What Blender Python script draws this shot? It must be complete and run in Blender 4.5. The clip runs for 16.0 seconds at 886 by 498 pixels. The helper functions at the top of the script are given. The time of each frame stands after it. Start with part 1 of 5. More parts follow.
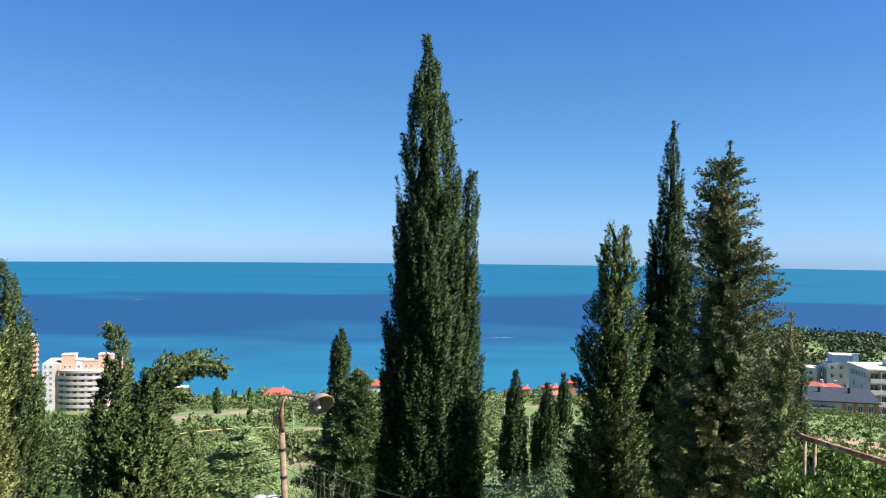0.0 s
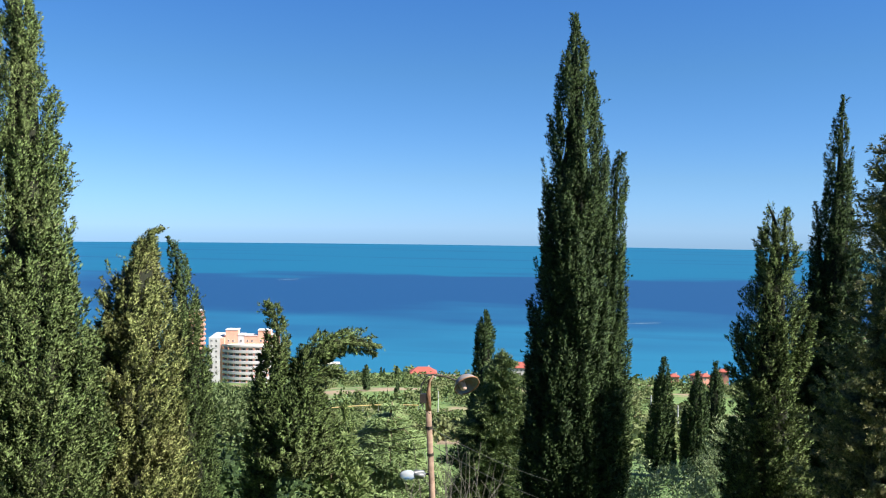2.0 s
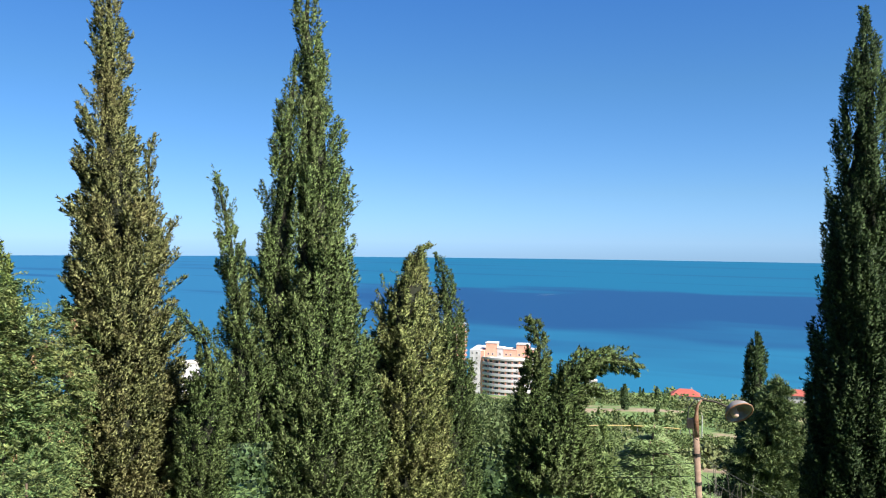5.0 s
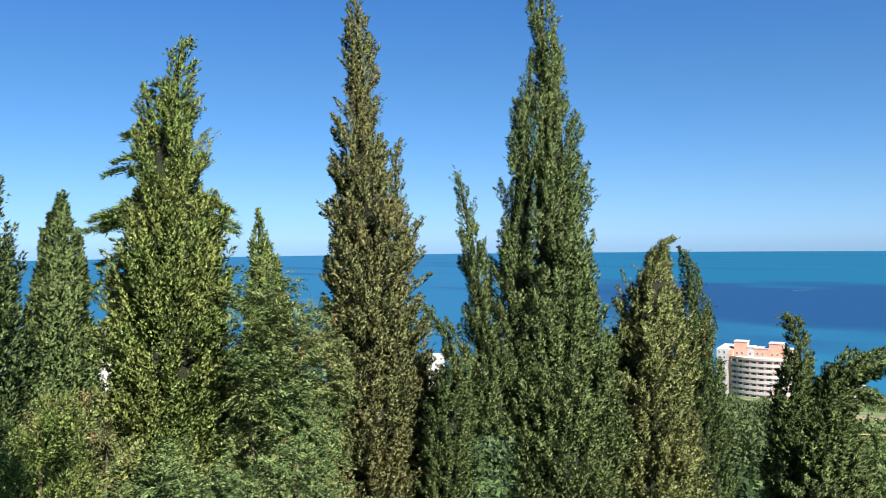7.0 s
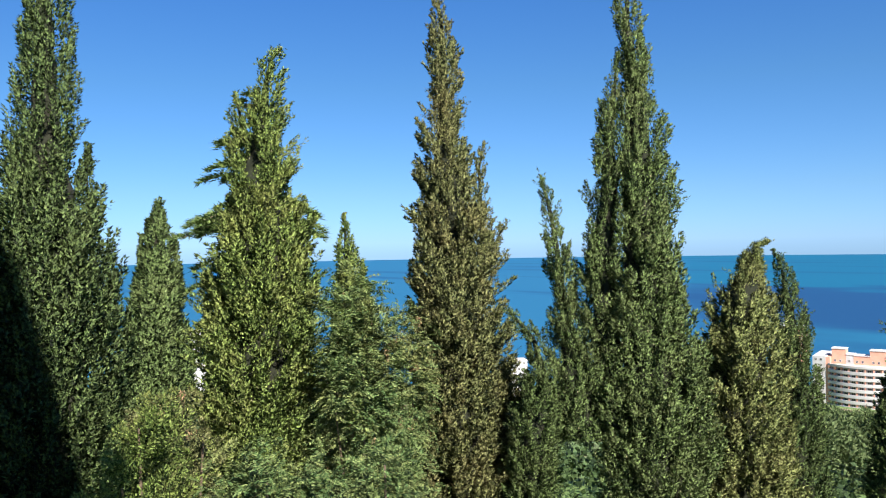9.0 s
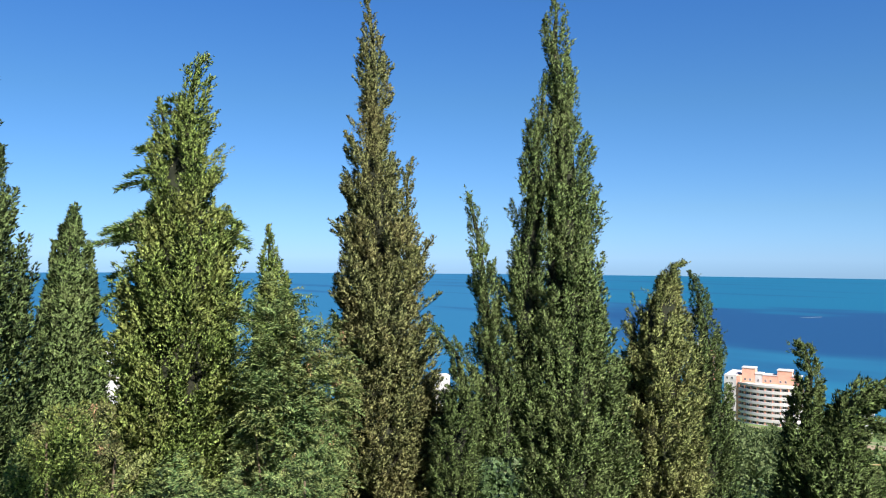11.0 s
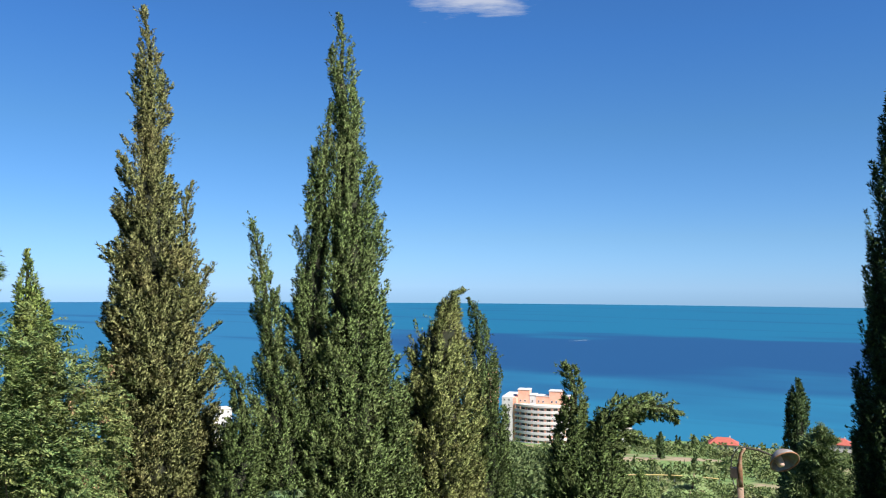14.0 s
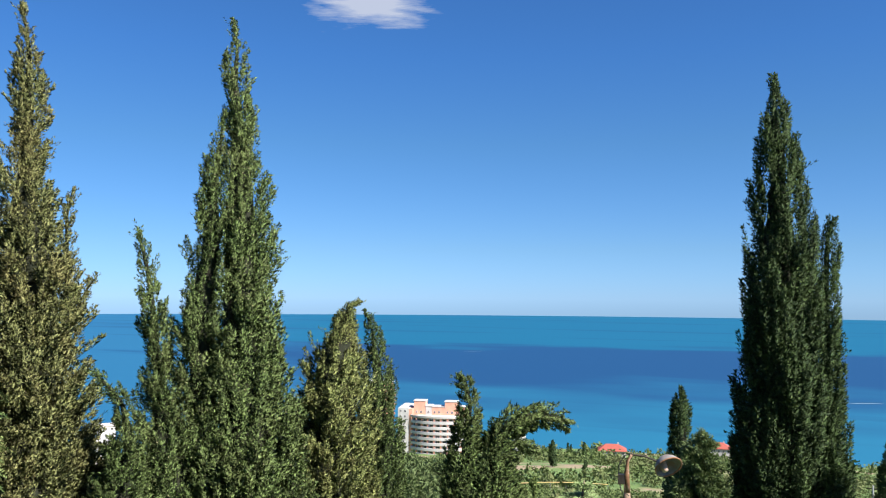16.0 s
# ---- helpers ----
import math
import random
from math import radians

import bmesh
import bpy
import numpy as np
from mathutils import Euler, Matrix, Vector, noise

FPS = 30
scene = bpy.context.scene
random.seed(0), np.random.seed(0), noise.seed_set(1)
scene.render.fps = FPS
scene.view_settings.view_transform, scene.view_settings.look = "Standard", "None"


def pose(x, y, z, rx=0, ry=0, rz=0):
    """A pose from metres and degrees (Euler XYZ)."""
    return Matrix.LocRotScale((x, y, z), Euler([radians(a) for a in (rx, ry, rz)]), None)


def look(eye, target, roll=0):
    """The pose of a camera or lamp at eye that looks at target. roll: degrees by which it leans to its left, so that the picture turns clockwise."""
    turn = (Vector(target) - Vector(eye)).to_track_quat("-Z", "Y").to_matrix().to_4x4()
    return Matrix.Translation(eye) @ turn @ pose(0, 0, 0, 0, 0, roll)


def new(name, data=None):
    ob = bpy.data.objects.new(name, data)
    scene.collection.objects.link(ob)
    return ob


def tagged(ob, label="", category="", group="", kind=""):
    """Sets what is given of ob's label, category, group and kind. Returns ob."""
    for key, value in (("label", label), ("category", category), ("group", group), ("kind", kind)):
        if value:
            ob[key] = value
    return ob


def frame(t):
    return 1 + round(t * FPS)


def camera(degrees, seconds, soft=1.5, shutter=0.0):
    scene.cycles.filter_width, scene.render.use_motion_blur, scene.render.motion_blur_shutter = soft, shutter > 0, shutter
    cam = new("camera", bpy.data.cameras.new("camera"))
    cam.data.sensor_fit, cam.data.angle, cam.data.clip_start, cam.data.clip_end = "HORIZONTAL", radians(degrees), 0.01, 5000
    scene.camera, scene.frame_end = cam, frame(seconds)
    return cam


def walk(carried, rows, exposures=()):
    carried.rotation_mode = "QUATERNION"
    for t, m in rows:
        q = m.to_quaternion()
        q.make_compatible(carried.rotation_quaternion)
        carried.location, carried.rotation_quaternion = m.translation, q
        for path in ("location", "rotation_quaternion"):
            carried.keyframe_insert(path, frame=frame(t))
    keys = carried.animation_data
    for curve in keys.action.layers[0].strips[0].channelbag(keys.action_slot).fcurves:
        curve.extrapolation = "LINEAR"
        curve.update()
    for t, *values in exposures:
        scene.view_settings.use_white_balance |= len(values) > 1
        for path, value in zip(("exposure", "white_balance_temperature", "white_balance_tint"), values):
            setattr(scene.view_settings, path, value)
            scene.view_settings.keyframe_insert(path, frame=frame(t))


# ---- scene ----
# Camera: a hand-held phone on an upper floor, turning slowly; the eye is 100 m above the sea.
cam = camera(57.25, 16.0, soft=1.1)
EYE = 100.0
BASE_EXPOSURE = 1.35
ROWS = [
    (0.0, -0.000, 0.000, 0.000, 0.00, -0.13, -0.59),
    (0.5, -0.006, 0.000, 0.007, 3.14, -0.91, -1.24),
    (1.0, -0.000, -0.009, 0.015, 5.47, -1.36, -0.96),
    (1.5, -0.009, 0.001, 0.005, 7.53, -1.45, -0.84),
    (2.0, -0.025, 0.020, -0.002, 10.16, -1.47, -0.74),
    (2.5, -0.039, 0.028, 0.005, 12.53, -1.30, -0.47),
    (3.0, -0.053, 0.023, 0.005, 15.07, -1.18, -0.60),
    (5.5, -0.122, 0.040, 0.007, 32.78, -0.48, -0.46),
    (6.0, -0.151, 0.072, 0.004, 37.80, -0.51, -0.39),
    (6.5, -0.160, 0.062, 0.010, 41.90, -0.71, -0.39),
    (7.0, -0.179, 0.067, -0.001, 44.77, -0.82, 0.68),
    (7.5, -0.193, 0.065, -0.011, 46.64, -0.84, 1.88),
    (8.0, -0.208, 0.069, -0.013, 48.33, -1.29, 1.89),
    (9.2, -0.212, 0.045, -0.008, 50.65, -0.35, 0.85),
    (10.5, -0.212, 0.017, -0.003, 47.25, 0.59, -0.12),
    (11.0, -0.208, 0.030, -0.008, 45.33, 0.57, -0.44),
    (11.5, -0.199, 0.007, -0.002, 43.12, 0.58, -0.94),
    (12.0, -0.183, 0.000, 0.011, 40.77, 1.35, -0.89),
    (12.5, -0.169, -0.004, 0.015, 38.05, 2.28, -0.70),
    (13.0, -0.178, 0.018, -0.004, 35.26, 2.38, -0.53),
    (13.5, -0.164, 0.020, -0.005, 33.00, 2.32, -0.34),
    (14.0, -0.160, 0.036, -0.008, 30.37, 2.64, -0.40),
    (14.5, -0.165, 0.055, -0.002, 28.28, 3.01, -0.54),
    (15.0, -0.157, 0.054, 0.001, 26.26, 3.46, -0.65),
    (15.5, -0.166, 0.062, -0.007, 24.65, 3.58, -0.69),
    (16.0, -0.158, 0.062, -0.001, 23.11, 3.48, -0.41),
]

walk(cam, [(t, pose(x, y, EYE + z, 90 + pitch, roll, yaw)) for t, x, y, z, yaw, pitch, roll in ROWS],
     exposures=[(t, BASE_EXPOSURE + e) for t, e in ((0.0, 0.0), (3.0, -0.03), (5.5, -0.08), (7.0, -0.15), (8.0, -0.08), (10.5, -0.15), (12.5, -0.22), (14.5, -0.16), (16.0, -0.12))])

# ---- light ----
SUN_AZ, SUN_EL = -104.0, 45.5        # degrees; azimuth counts to the left of straight ahead
world = bpy.data.worlds.new("sky")
scene.world = world
world.use_nodes = True
wn = world.node_tree
sky = wn.nodes.new("ShaderNodeTexSky")
sky.sky_type = "NISHITA"
sky.sun_disc = False
sky.sun_elevation, sky.sun_rotation = radians(SUN_EL), radians(-SUN_AZ)
sky.altitude, sky.air_density, sky.dust_density, sky.ozone_density = 100.0, 1.0, 0.0, 6.0
clear = wn.nodes.new("ShaderNodeMix")
clear.data_type, clear.blend_type = "RGBA", "MULTIPLY"
clear.inputs[0].default_value = 1.0
co = wn.nodes.new("ShaderNodeTexCoord")
hz = wn.nodes.new("ShaderNodeSeparateXYZ")
air = wn.nodes.new("ShaderNodeValToRGB")      # deep, very clear air, with blue haze low over the sea
for p_ in (0.1, 0.2):
    air.color_ramp.elements.new(p_)
for e_, (p_, c_) in zip(air.color_ramp.elements, ((0.0, (0.50, 0.845, 1.60, 1)), (0.06, (0.56, 0.835, 1.25, 1)), (0.187, (0.53, 0.87, 1.15, 1)), (0.29, (0.47, 0.875, 1.28, 1)))):
    e_.position, e_.color = p_, c_
wn.links.new(co.outputs["Generated"], hz.inputs[0])
wn.links.new(hz.outputs[2], air.inputs[0])
wn.links.new(air.outputs[0], clear.inputs[7])
wn.links.new(sky.outputs[0], clear.inputs[6])
wn.links.new(clear.outputs[2], wn.nodes["Background"].inputs[0])
wn.nodes["Background"].inputs[1].default_value = 0.0455
sun = new("sun", bpy.data.lights.new("sun", "SUN"))
sun.data.energy, sun.data.angle, sun.data.color = 5.0, radians(0.5), (1.0, 0.95, 0.86)
_a, _e = radians(SUN_AZ), radians(SUN_EL)
SUN_WAY = Vector((-math.sin(_a) * math.cos(_e), math.cos(_a) * math.cos(_e), math.sin(_e)))
sun.matrix_world = look(SUN_WAY * 50 + Vector((0, 0, EYE)), (0, 0, EYE))


# ---- materials ----
def material(name):
    m = bpy.data.materials.new(name)
    m.use_nodes = True
    return m, m.node_tree.nodes, m.node_tree.links, m.node_tree.nodes["Principled BSDF"]


def ramp(nodes, stops):
    r = nodes.new("ShaderNodeValToRGB")
    el = r.color_ramp.elements
    while len(el) < len(stops):
        el.new(0.5)
    for e, (p, c) in zip(el, stops):
        e.position, e.color = p, (*c, 1)
    return r


def noise_node(nodes, links, scale, detail=4, coords="Object", rough=0.6):
    tc = nodes.new("ShaderNodeTexCoord")
    n = nodes.new("ShaderNodeTexNoise")
    n.inputs["Scale"].default_value, n.inputs["Detail"].default_value, n.inputs["Roughness"].default_value = scale, detail, rough
    links.new(tc.outputs[coords], n.inputs["Vector"])
    return n


def mixc(nodes, links, fac, a, b, blend="MIX"):
    m = nodes.new("ShaderNodeMix")
    m.data_type, m.blend_type = "RGBA", blend
    for s, v in ((0, fac), (6, a), (7, b)):
        if isinstance(v, bpy.types.NodeSocket):
            links.new(v, m.inputs[s])
        else:
            m.inputs[s].default_value = v if s == 0 else (*v, 1)
    return m.outputs[2]


def foliage(name, dark, mid, light, tint=None, tint_amount=0.35, through_light=0.09, patch=1.3, fine=22.0, island=False, relief=0.5):
    """Leaves: each one has its own tone, and large patches shift towards a tint (dry or fresh growth)."""
    m, nodes, links, bsdf = material(name)
    if island:
        tone = nodes.new("ShaderNodeNewGeometry").outputs["Random Per Island"]
        r = ramp(nodes, [(0.0, dark), (0.5, mid), (1.0, light)])
    else:
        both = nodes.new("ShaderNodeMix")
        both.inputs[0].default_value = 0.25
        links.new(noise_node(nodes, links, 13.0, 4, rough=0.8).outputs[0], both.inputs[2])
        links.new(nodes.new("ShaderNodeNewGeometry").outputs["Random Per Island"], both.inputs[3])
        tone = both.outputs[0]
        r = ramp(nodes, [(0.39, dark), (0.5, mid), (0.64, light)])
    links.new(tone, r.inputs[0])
    big = noise_node(nodes, links, patch, 3)
    spread = ramp(nodes, [(0.42, (0, 0, 0)), (0.66, (1, 1, 1))])
    links.new(big.outputs[0], spread.inputs[0])
    col = r.outputs[0]
    if tint:
        amt = nodes.new("ShaderNodeMath")
        amt.operation = "MULTIPLY"
        links.new(spread.outputs[0], amt.inputs[0])
        amt.inputs[1].default_value = tint_amount * 2
        col = mixc(nodes, links, amt.outputs[0], col, tint)
    # Grain also darkens the colour in the bump's hollows, as painted shade between sprays.
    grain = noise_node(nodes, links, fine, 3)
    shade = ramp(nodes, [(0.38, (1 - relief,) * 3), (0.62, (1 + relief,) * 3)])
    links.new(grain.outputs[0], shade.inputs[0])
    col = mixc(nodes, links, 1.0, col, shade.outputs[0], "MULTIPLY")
    links.new(col, bsdf.inputs["Base Color"])
    bsdf.inputs["Roughness"].default_value = 0.65
    bsdf.inputs["Specular IOR Level"].default_value = 0.15
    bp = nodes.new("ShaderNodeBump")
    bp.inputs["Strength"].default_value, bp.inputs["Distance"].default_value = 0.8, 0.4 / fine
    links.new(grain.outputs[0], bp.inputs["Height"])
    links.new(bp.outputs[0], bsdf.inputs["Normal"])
    tr = nodes.new("ShaderNodeBsdfTranslucent")
    links.new(col, tr.inputs[0])
    mx = nodes.new("ShaderNodeMixShader")
    mx.inputs[0].default_value = through_light
    links.new(bsdf.outputs[0], mx.inputs[1])
    links.new(tr.outputs[0], mx.inputs[2])
    links.new(mx.outputs[0], nodes["Material Output"].inputs[0])
    return m


def surface(name, a, b, scale, rough=0.8, metal=0.0, bump=0.2, c=None, cscale=None):
    """A solid surface in two tones of noise, with fine relief and, if given, larger stains of a third colour."""
    m, nodes, links, bsdf = material(name)
    n = noise_node(nodes, links, scale, 6)
    r = ramp(nodes, [(0.3, a), (0.7, b)])
    links.new(n.outputs[0], r.inputs[0])
    col = r.outputs[0]
    if c:
        n2 = noise_node(nodes, links, cscale or scale / 6, 4)
        r2 = ramp(nodes, [(0.5, (0, 0, 0)), (0.62, (1, 1, 1))])
        links.new(n2.outputs[0], r2.inputs[0])
        col = mixc(nodes, links, r2.outputs[0], col, c)
    links.new(col, bsdf.inputs["Base Color"])
    bsdf.inputs["Roughness"].default_value, bsdf.inputs["Metallic"].default_value = rough, metal
    if bump:
        bp = nodes.new("ShaderNodeBump")
        bp.inputs["Strength"].default_value, bp.inputs["Distance"].default_value = bump, 0.02
        links.new(n.outputs[0], bp.inputs["Height"])
        links.new(bp.outputs[0], bsdf.inputs["Normal"])
    return m


CYPRESS = foliage("cypress_green", (0.049, 0.079, 0.025), (0.110, 0.163, 0.047), (0.176, 0.239, 0.079), (0.193, 0.215, 0.079), 0.2)
CYPRESS_DARK = foliage("cypress_dark", (0.016, 0.029, 0.013), (0.033, 0.060, 0.022), (0.063, 0.093, 0.033), (0.050, 0.083, 0.021), 0.2)
# The next five have near-black low stops: shadow depth put into the leaf colour.
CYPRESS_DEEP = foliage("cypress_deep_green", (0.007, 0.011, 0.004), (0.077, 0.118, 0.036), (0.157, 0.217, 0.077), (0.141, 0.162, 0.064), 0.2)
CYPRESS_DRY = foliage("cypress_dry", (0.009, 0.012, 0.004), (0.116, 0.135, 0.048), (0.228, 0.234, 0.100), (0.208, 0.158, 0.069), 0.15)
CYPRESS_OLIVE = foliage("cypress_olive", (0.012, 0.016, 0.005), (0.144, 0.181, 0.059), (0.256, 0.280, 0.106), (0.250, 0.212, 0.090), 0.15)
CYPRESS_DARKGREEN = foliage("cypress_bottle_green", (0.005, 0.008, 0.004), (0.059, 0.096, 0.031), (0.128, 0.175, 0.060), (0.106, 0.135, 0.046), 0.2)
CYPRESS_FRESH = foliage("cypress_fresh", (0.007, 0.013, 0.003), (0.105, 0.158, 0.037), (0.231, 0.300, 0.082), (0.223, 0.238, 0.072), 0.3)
FIR = foliage("fir_needles", (0.045, 0.064, 0.029), (0.101, 0.122, 0.052), (0.195, 0.202, 0.089), (0.286, 0.212, 0.113), 0.16)
CEDAR = foliage("cedar_needles", (0.189, 0.270, 0.111), (0.235, 0.317, 0.130), (0.275, 0.339, 0.156), (0.188, 0.258, 0.105), 0.25, relief=0.25)
CEDAR_GREEN = foliage("green_cedar_needles", (0.061, 0.096, 0.026), (0.113, 0.165, 0.048), (0.174, 0.235, 0.078))
PINE = foliage("pine_needles", (0.042, 0.070, 0.026), (0.088, 0.126, 0.046), (0.155, 0.195, 0.076))
AILANTHUS = foliage("dark_pinnate_leaves", (0.037, 0.074, 0.026), (0.096, 0.153, 0.052), (0.209, 0.256, 0.096), (0.304, 0.239, 0.086), 0.15, island=True)
BROADLEAF = foliage("broad_leaves", (0.052, 0.104, 0.026), (0.104, 0.174, 0.048), (0.174, 0.244, 0.070), (0.261, 0.244, 0.070), 0.2, island=True)
OLIVE = foliage("olive_leaves", (0.174, 0.234, 0.116), (0.230, 0.287, 0.144), (0.268, 0.314, 0.168), island=True)
OAK = foliage("holm_oak_leaves", (0.088, 0.128, 0.051), (0.115, 0.155, 0.062), (0.136, 0.168, 0.074), island=True)
WOODS = foliage("woodland", (0.076, 0.121, 0.038), (0.104, 0.145, 0.049), (0.125, 0.151, 0.060), (0.176, 0.179, 0.086), 0.35, patch=0.02, fine=4.0, island=True, relief=0.25)
FAR_PINES = foliage("distant_pines", (0.026, 0.045, 0.020), (0.047, 0.070, 0.033), (0.069, 0.095, 0.047), (0.069, 0.088, 0.033), 0.3, patch=0.02, fine=4.0, island=True)
VINES = foliage("vine_leaves", (0.093, 0.136, 0.047), (0.117, 0.159, 0.055), (0.135, 0.166, 0.062), patch=0.03, fine=4.0, island=True, relief=0.25)
WITHERED = foliage("withered_leaves", (0.22, 0.13, 0.07), (0.36, 0.22, 0.13), (0.46, 0.33, 0.19), island=True)
BARK = surface("bark", (0.09, 0.06, 0.04), (0.2, 0.15, 0.1), 12, 0.9, bump=0.6)
# Inner twigs, their colour taken near black to act as shade between plumes.
INNER_SHADE = surface("inner_twigs_shade", (0.007, 0.010, 0.004), (0.020, 0.024, 0.010), 9, 0.95, bump=0.6, c=(0.018, 0.016, 0.009), cscale=3.0)
CONE = surface("cypress_cone", (0.2, 0.19, 0.1), (0.32, 0.29, 0.17), 30, 0.7)
DRY_TWIG = surface("dry_twig", (0.10, 0.088, 0.075), (0.19, 0.17, 0.145), 15, 0.9)


# ---- mesh helpers ----
def link_arrays(name, verts, quads, mat, parent=None, label="", normals=None):
    """A mesh of its own from arrays of points and of faces that all have the same number of corners."""
    me = bpy.data.meshes.new(name)
    verts, quads = np.asarray(verts, np.float32), np.asarray(quads, np.int32)
    me.vertices.add(len(verts))
    me.vertices.foreach_set("co", verts.ravel())
    me.loops.add(quads.size)
    me.loops.foreach_set("vertex_index", quads.ravel())
    me.polygons.add(len(quads))
    me.polygons.foreach_set("loop_start", np.arange(len(quads), dtype=np.int32) * quads.shape[1])
    me.update(calc_edges=True)
    if normals is not None:
        way = me.attributes.new("custom_normal", "FLOAT_VECTOR", "POINT")
        way.data.foreach_set("vector", np.asarray(normals, np.float32).ravel())
    me.materials.append(mat)
    ob = new(name, me)
    ob.parent = parent
    if label:
        ob["label"] = label
    return ob


def part(name, bm, mat, parent, label="", smooth=False):
    me = bpy.data.meshes.new(name)
    bm.to_mesh(me)
    bm.free()
    for m in mat if isinstance(mat, (list, tuple)) else [mat]:
        me.materials.append(m)
    if smooth:
        me.polygons.foreach_set("use_smooth", [True] * len(me.polygons))
    ob = new(name, me)
    ob.parent = parent
    if label:
        ob["label"] = label
    return ob


def smooth(a, b, x):
    u = np.clip((x - a) / (b - a), 0, 1)
    return u * u * (3 - 2 * u)


def unit(v):
    return v / np.maximum(np.linalg.norm(v, axis=-1, keepdims=True), 1e-9)


def leaf_quads(rng, pos, way, length, width, face, slim=False):
    """One folded, pointed leaf or spray at each place, its broad side turned roughly to face; slim: a needle spray."""
    n = len(pos)
    side = unit(np.cross(way, face + rng.normal(size=(n, 3)) * 0.45))
    if slim:
        foot = side * (width / 2)[:, None]
        return np.stack([pos + foot, pos - foot, pos + way * length[:, None]], 1).reshape(-1, 3), np.arange(3 * n).reshape(n, 3)
    lift = np.cross(side, way)
    mid = pos + way * (length * 0.45)[:, None] + lift * (width * 0.18)[:, None]
    v = np.stack([pos, mid + side * (width / 2)[:, None], pos + way * length[:, None], mid - side * (width / 2)[:, None]], 1).reshape(-1, 3)
    return v, np.arange(4 * n).reshape(n, 4)


def fronds(rng, pos, way, length, pairs=11):
    """Pinnate leaves: pairs of slim leaflets along a drooping stalk."""
    n = len(pos)
    side = unit(np.cross(way, np.array([0, 0, 1.0]) + rng.normal(size=(n, 3)) * 0.35))
    k = np.tile(np.repeat(np.arange(pairs), 2), n)
    i = np.repeat(np.arange(n), pairs * 2)
    hand = np.tile([1.0, -1.0], n * pairs)
    u = (k + 1.0) / (pairs + 0.5)
    p = pos[i] + way[i] * (u * length[i])[:, None] - np.array([0, 0, 1.0]) * (0.35 * u * u * length[i])[:, None]
    d = unit(side[i] * hand[:, None] + way[i] * 0.45 + rng.normal(size=(len(i), 3)) * 0.15 - np.array([0, 0, 0.15]))
    ln = length[i] * (0.24 - 0.1 * np.abs(u - 0.45))
    return leaf_quads(rng, p, d, ln, ln * 0.34, np.tile([[0, 0, 1.0]], (len(i), 1)))


def tufts_to_leaves(rng, c, way, tl, tw, count, ll, lw, flare=0.55, face=None, slim=True, scale=None):
    """Fills each tuft (a spindle from c along way) with leaves that point along it and outwards."""
    n = len(c)
    idx = np.repeat(np.arange(n), count)
    u = rng.random(len(idx))
    ref = unit(np.cross(way, rng.normal(size=(n, 3))))
    ref2 = np.cross(way, ref)
    phi = rng.random(len(idx)) * 2 * np.pi
    out = ref[idx] * np.cos(phi)[:, None] + ref2[idx] * np.sin(phi)[:, None]
    prof = np.sin(np.pi * np.clip(0.18 + 0.8 * u, 0, 1)) ** 0.7
    rad = tw[idx] * prof * rng.random(len(idx)) ** 0.45
    pos = c[idx] + way[idx] * (u * tl[idx])[:, None] + out * rad[:, None]
    d = unit(way[idx] + out * flare + rng.normal(size=(len(idx), 3)) * 0.32)
    k = rng.uniform(0.6, 1.35, len(idx))
    k = k if scale is None else k * scale[idx]
    return leaf_quads(rng, pos, d, ll * k, lw * k, out + (0 if face is None else face[idx] * 0.7), slim)


def along(limb, s):
    """Centre, tangent and radius at the fractions s of a limb given as stations (x, y, z, r)."""
    P = np.asarray(limb, float)
    seg = np.linalg.norm(np.diff(P[:, :3], axis=0), axis=1)
    t = np.concatenate([[0], np.cumsum(seg)])
    q = s * t[-1]
    c = np.stack([np.interp(q, t, P[:, k]) for k in range(3)], 1)
    r = np.interp(q, t, P[:, 3])
    e = t[-1] * 0.01
    c2 = np.stack([np.interp(q + e, t, P[:, k]) for k in range(3)], 1)
    c1 = np.stack([np.interp(q - e, t, P[:, k]) for k in range(3)], 1)
    return c, unit(c1 - c2), r, t[-1]


def tube(points, radii, seg=8):
    bm = bmesh.new()
    pts = [Vector(p) for p in points]
    rings = []
    for i, p in enumerate(pts):
        d = (pts[min(i + 1, len(pts) - 1)] - pts[max(i - 1, 0)]).normalized()
        a = d.orthogonal().normalized() if abs(d.z) < 0.99 else Vector((1, 0, 0))
        a = (a - d * a.dot(d)).normalized()
        b = d.cross(a)
        rings.append([bm.verts.new(p + (a * math.cos(k * 2 * math.pi / seg) + b * math.sin(k * 2 * math.pi / seg)) * radii[i]) for k in range(seg)])
    for r0, r1 in zip(rings, rings[1:]):
        for k in range(seg):
            bm.faces.new((r0[k], r0[(k + 1) % seg], r1[(k + 1) % seg], r1[k]))
    bm.faces.new(rings[0][::-1])
    bm.faces.new(rings[-1])
    bmesh.ops.recalc_face_normals(bm, faces=bm.faces)
    return bm


def box(bm, x0, y0, z0, x1, y1, z1, mat=0):
    v = [bm.verts.new((x, y, z)) for z in (z0, z1) for x, y in ((x0, y0), (x1, y0), (x1, y1), (x0, y1))]
    for f in ((3, 2, 1, 0), (4, 5, 6, 7), (0, 1, 5, 4), (1, 2, 6, 5), (2, 3, 7, 6), (3, 0, 4, 7)):
        bm.faces.new([v[k] for k in f]).material_index = mat
    return bm


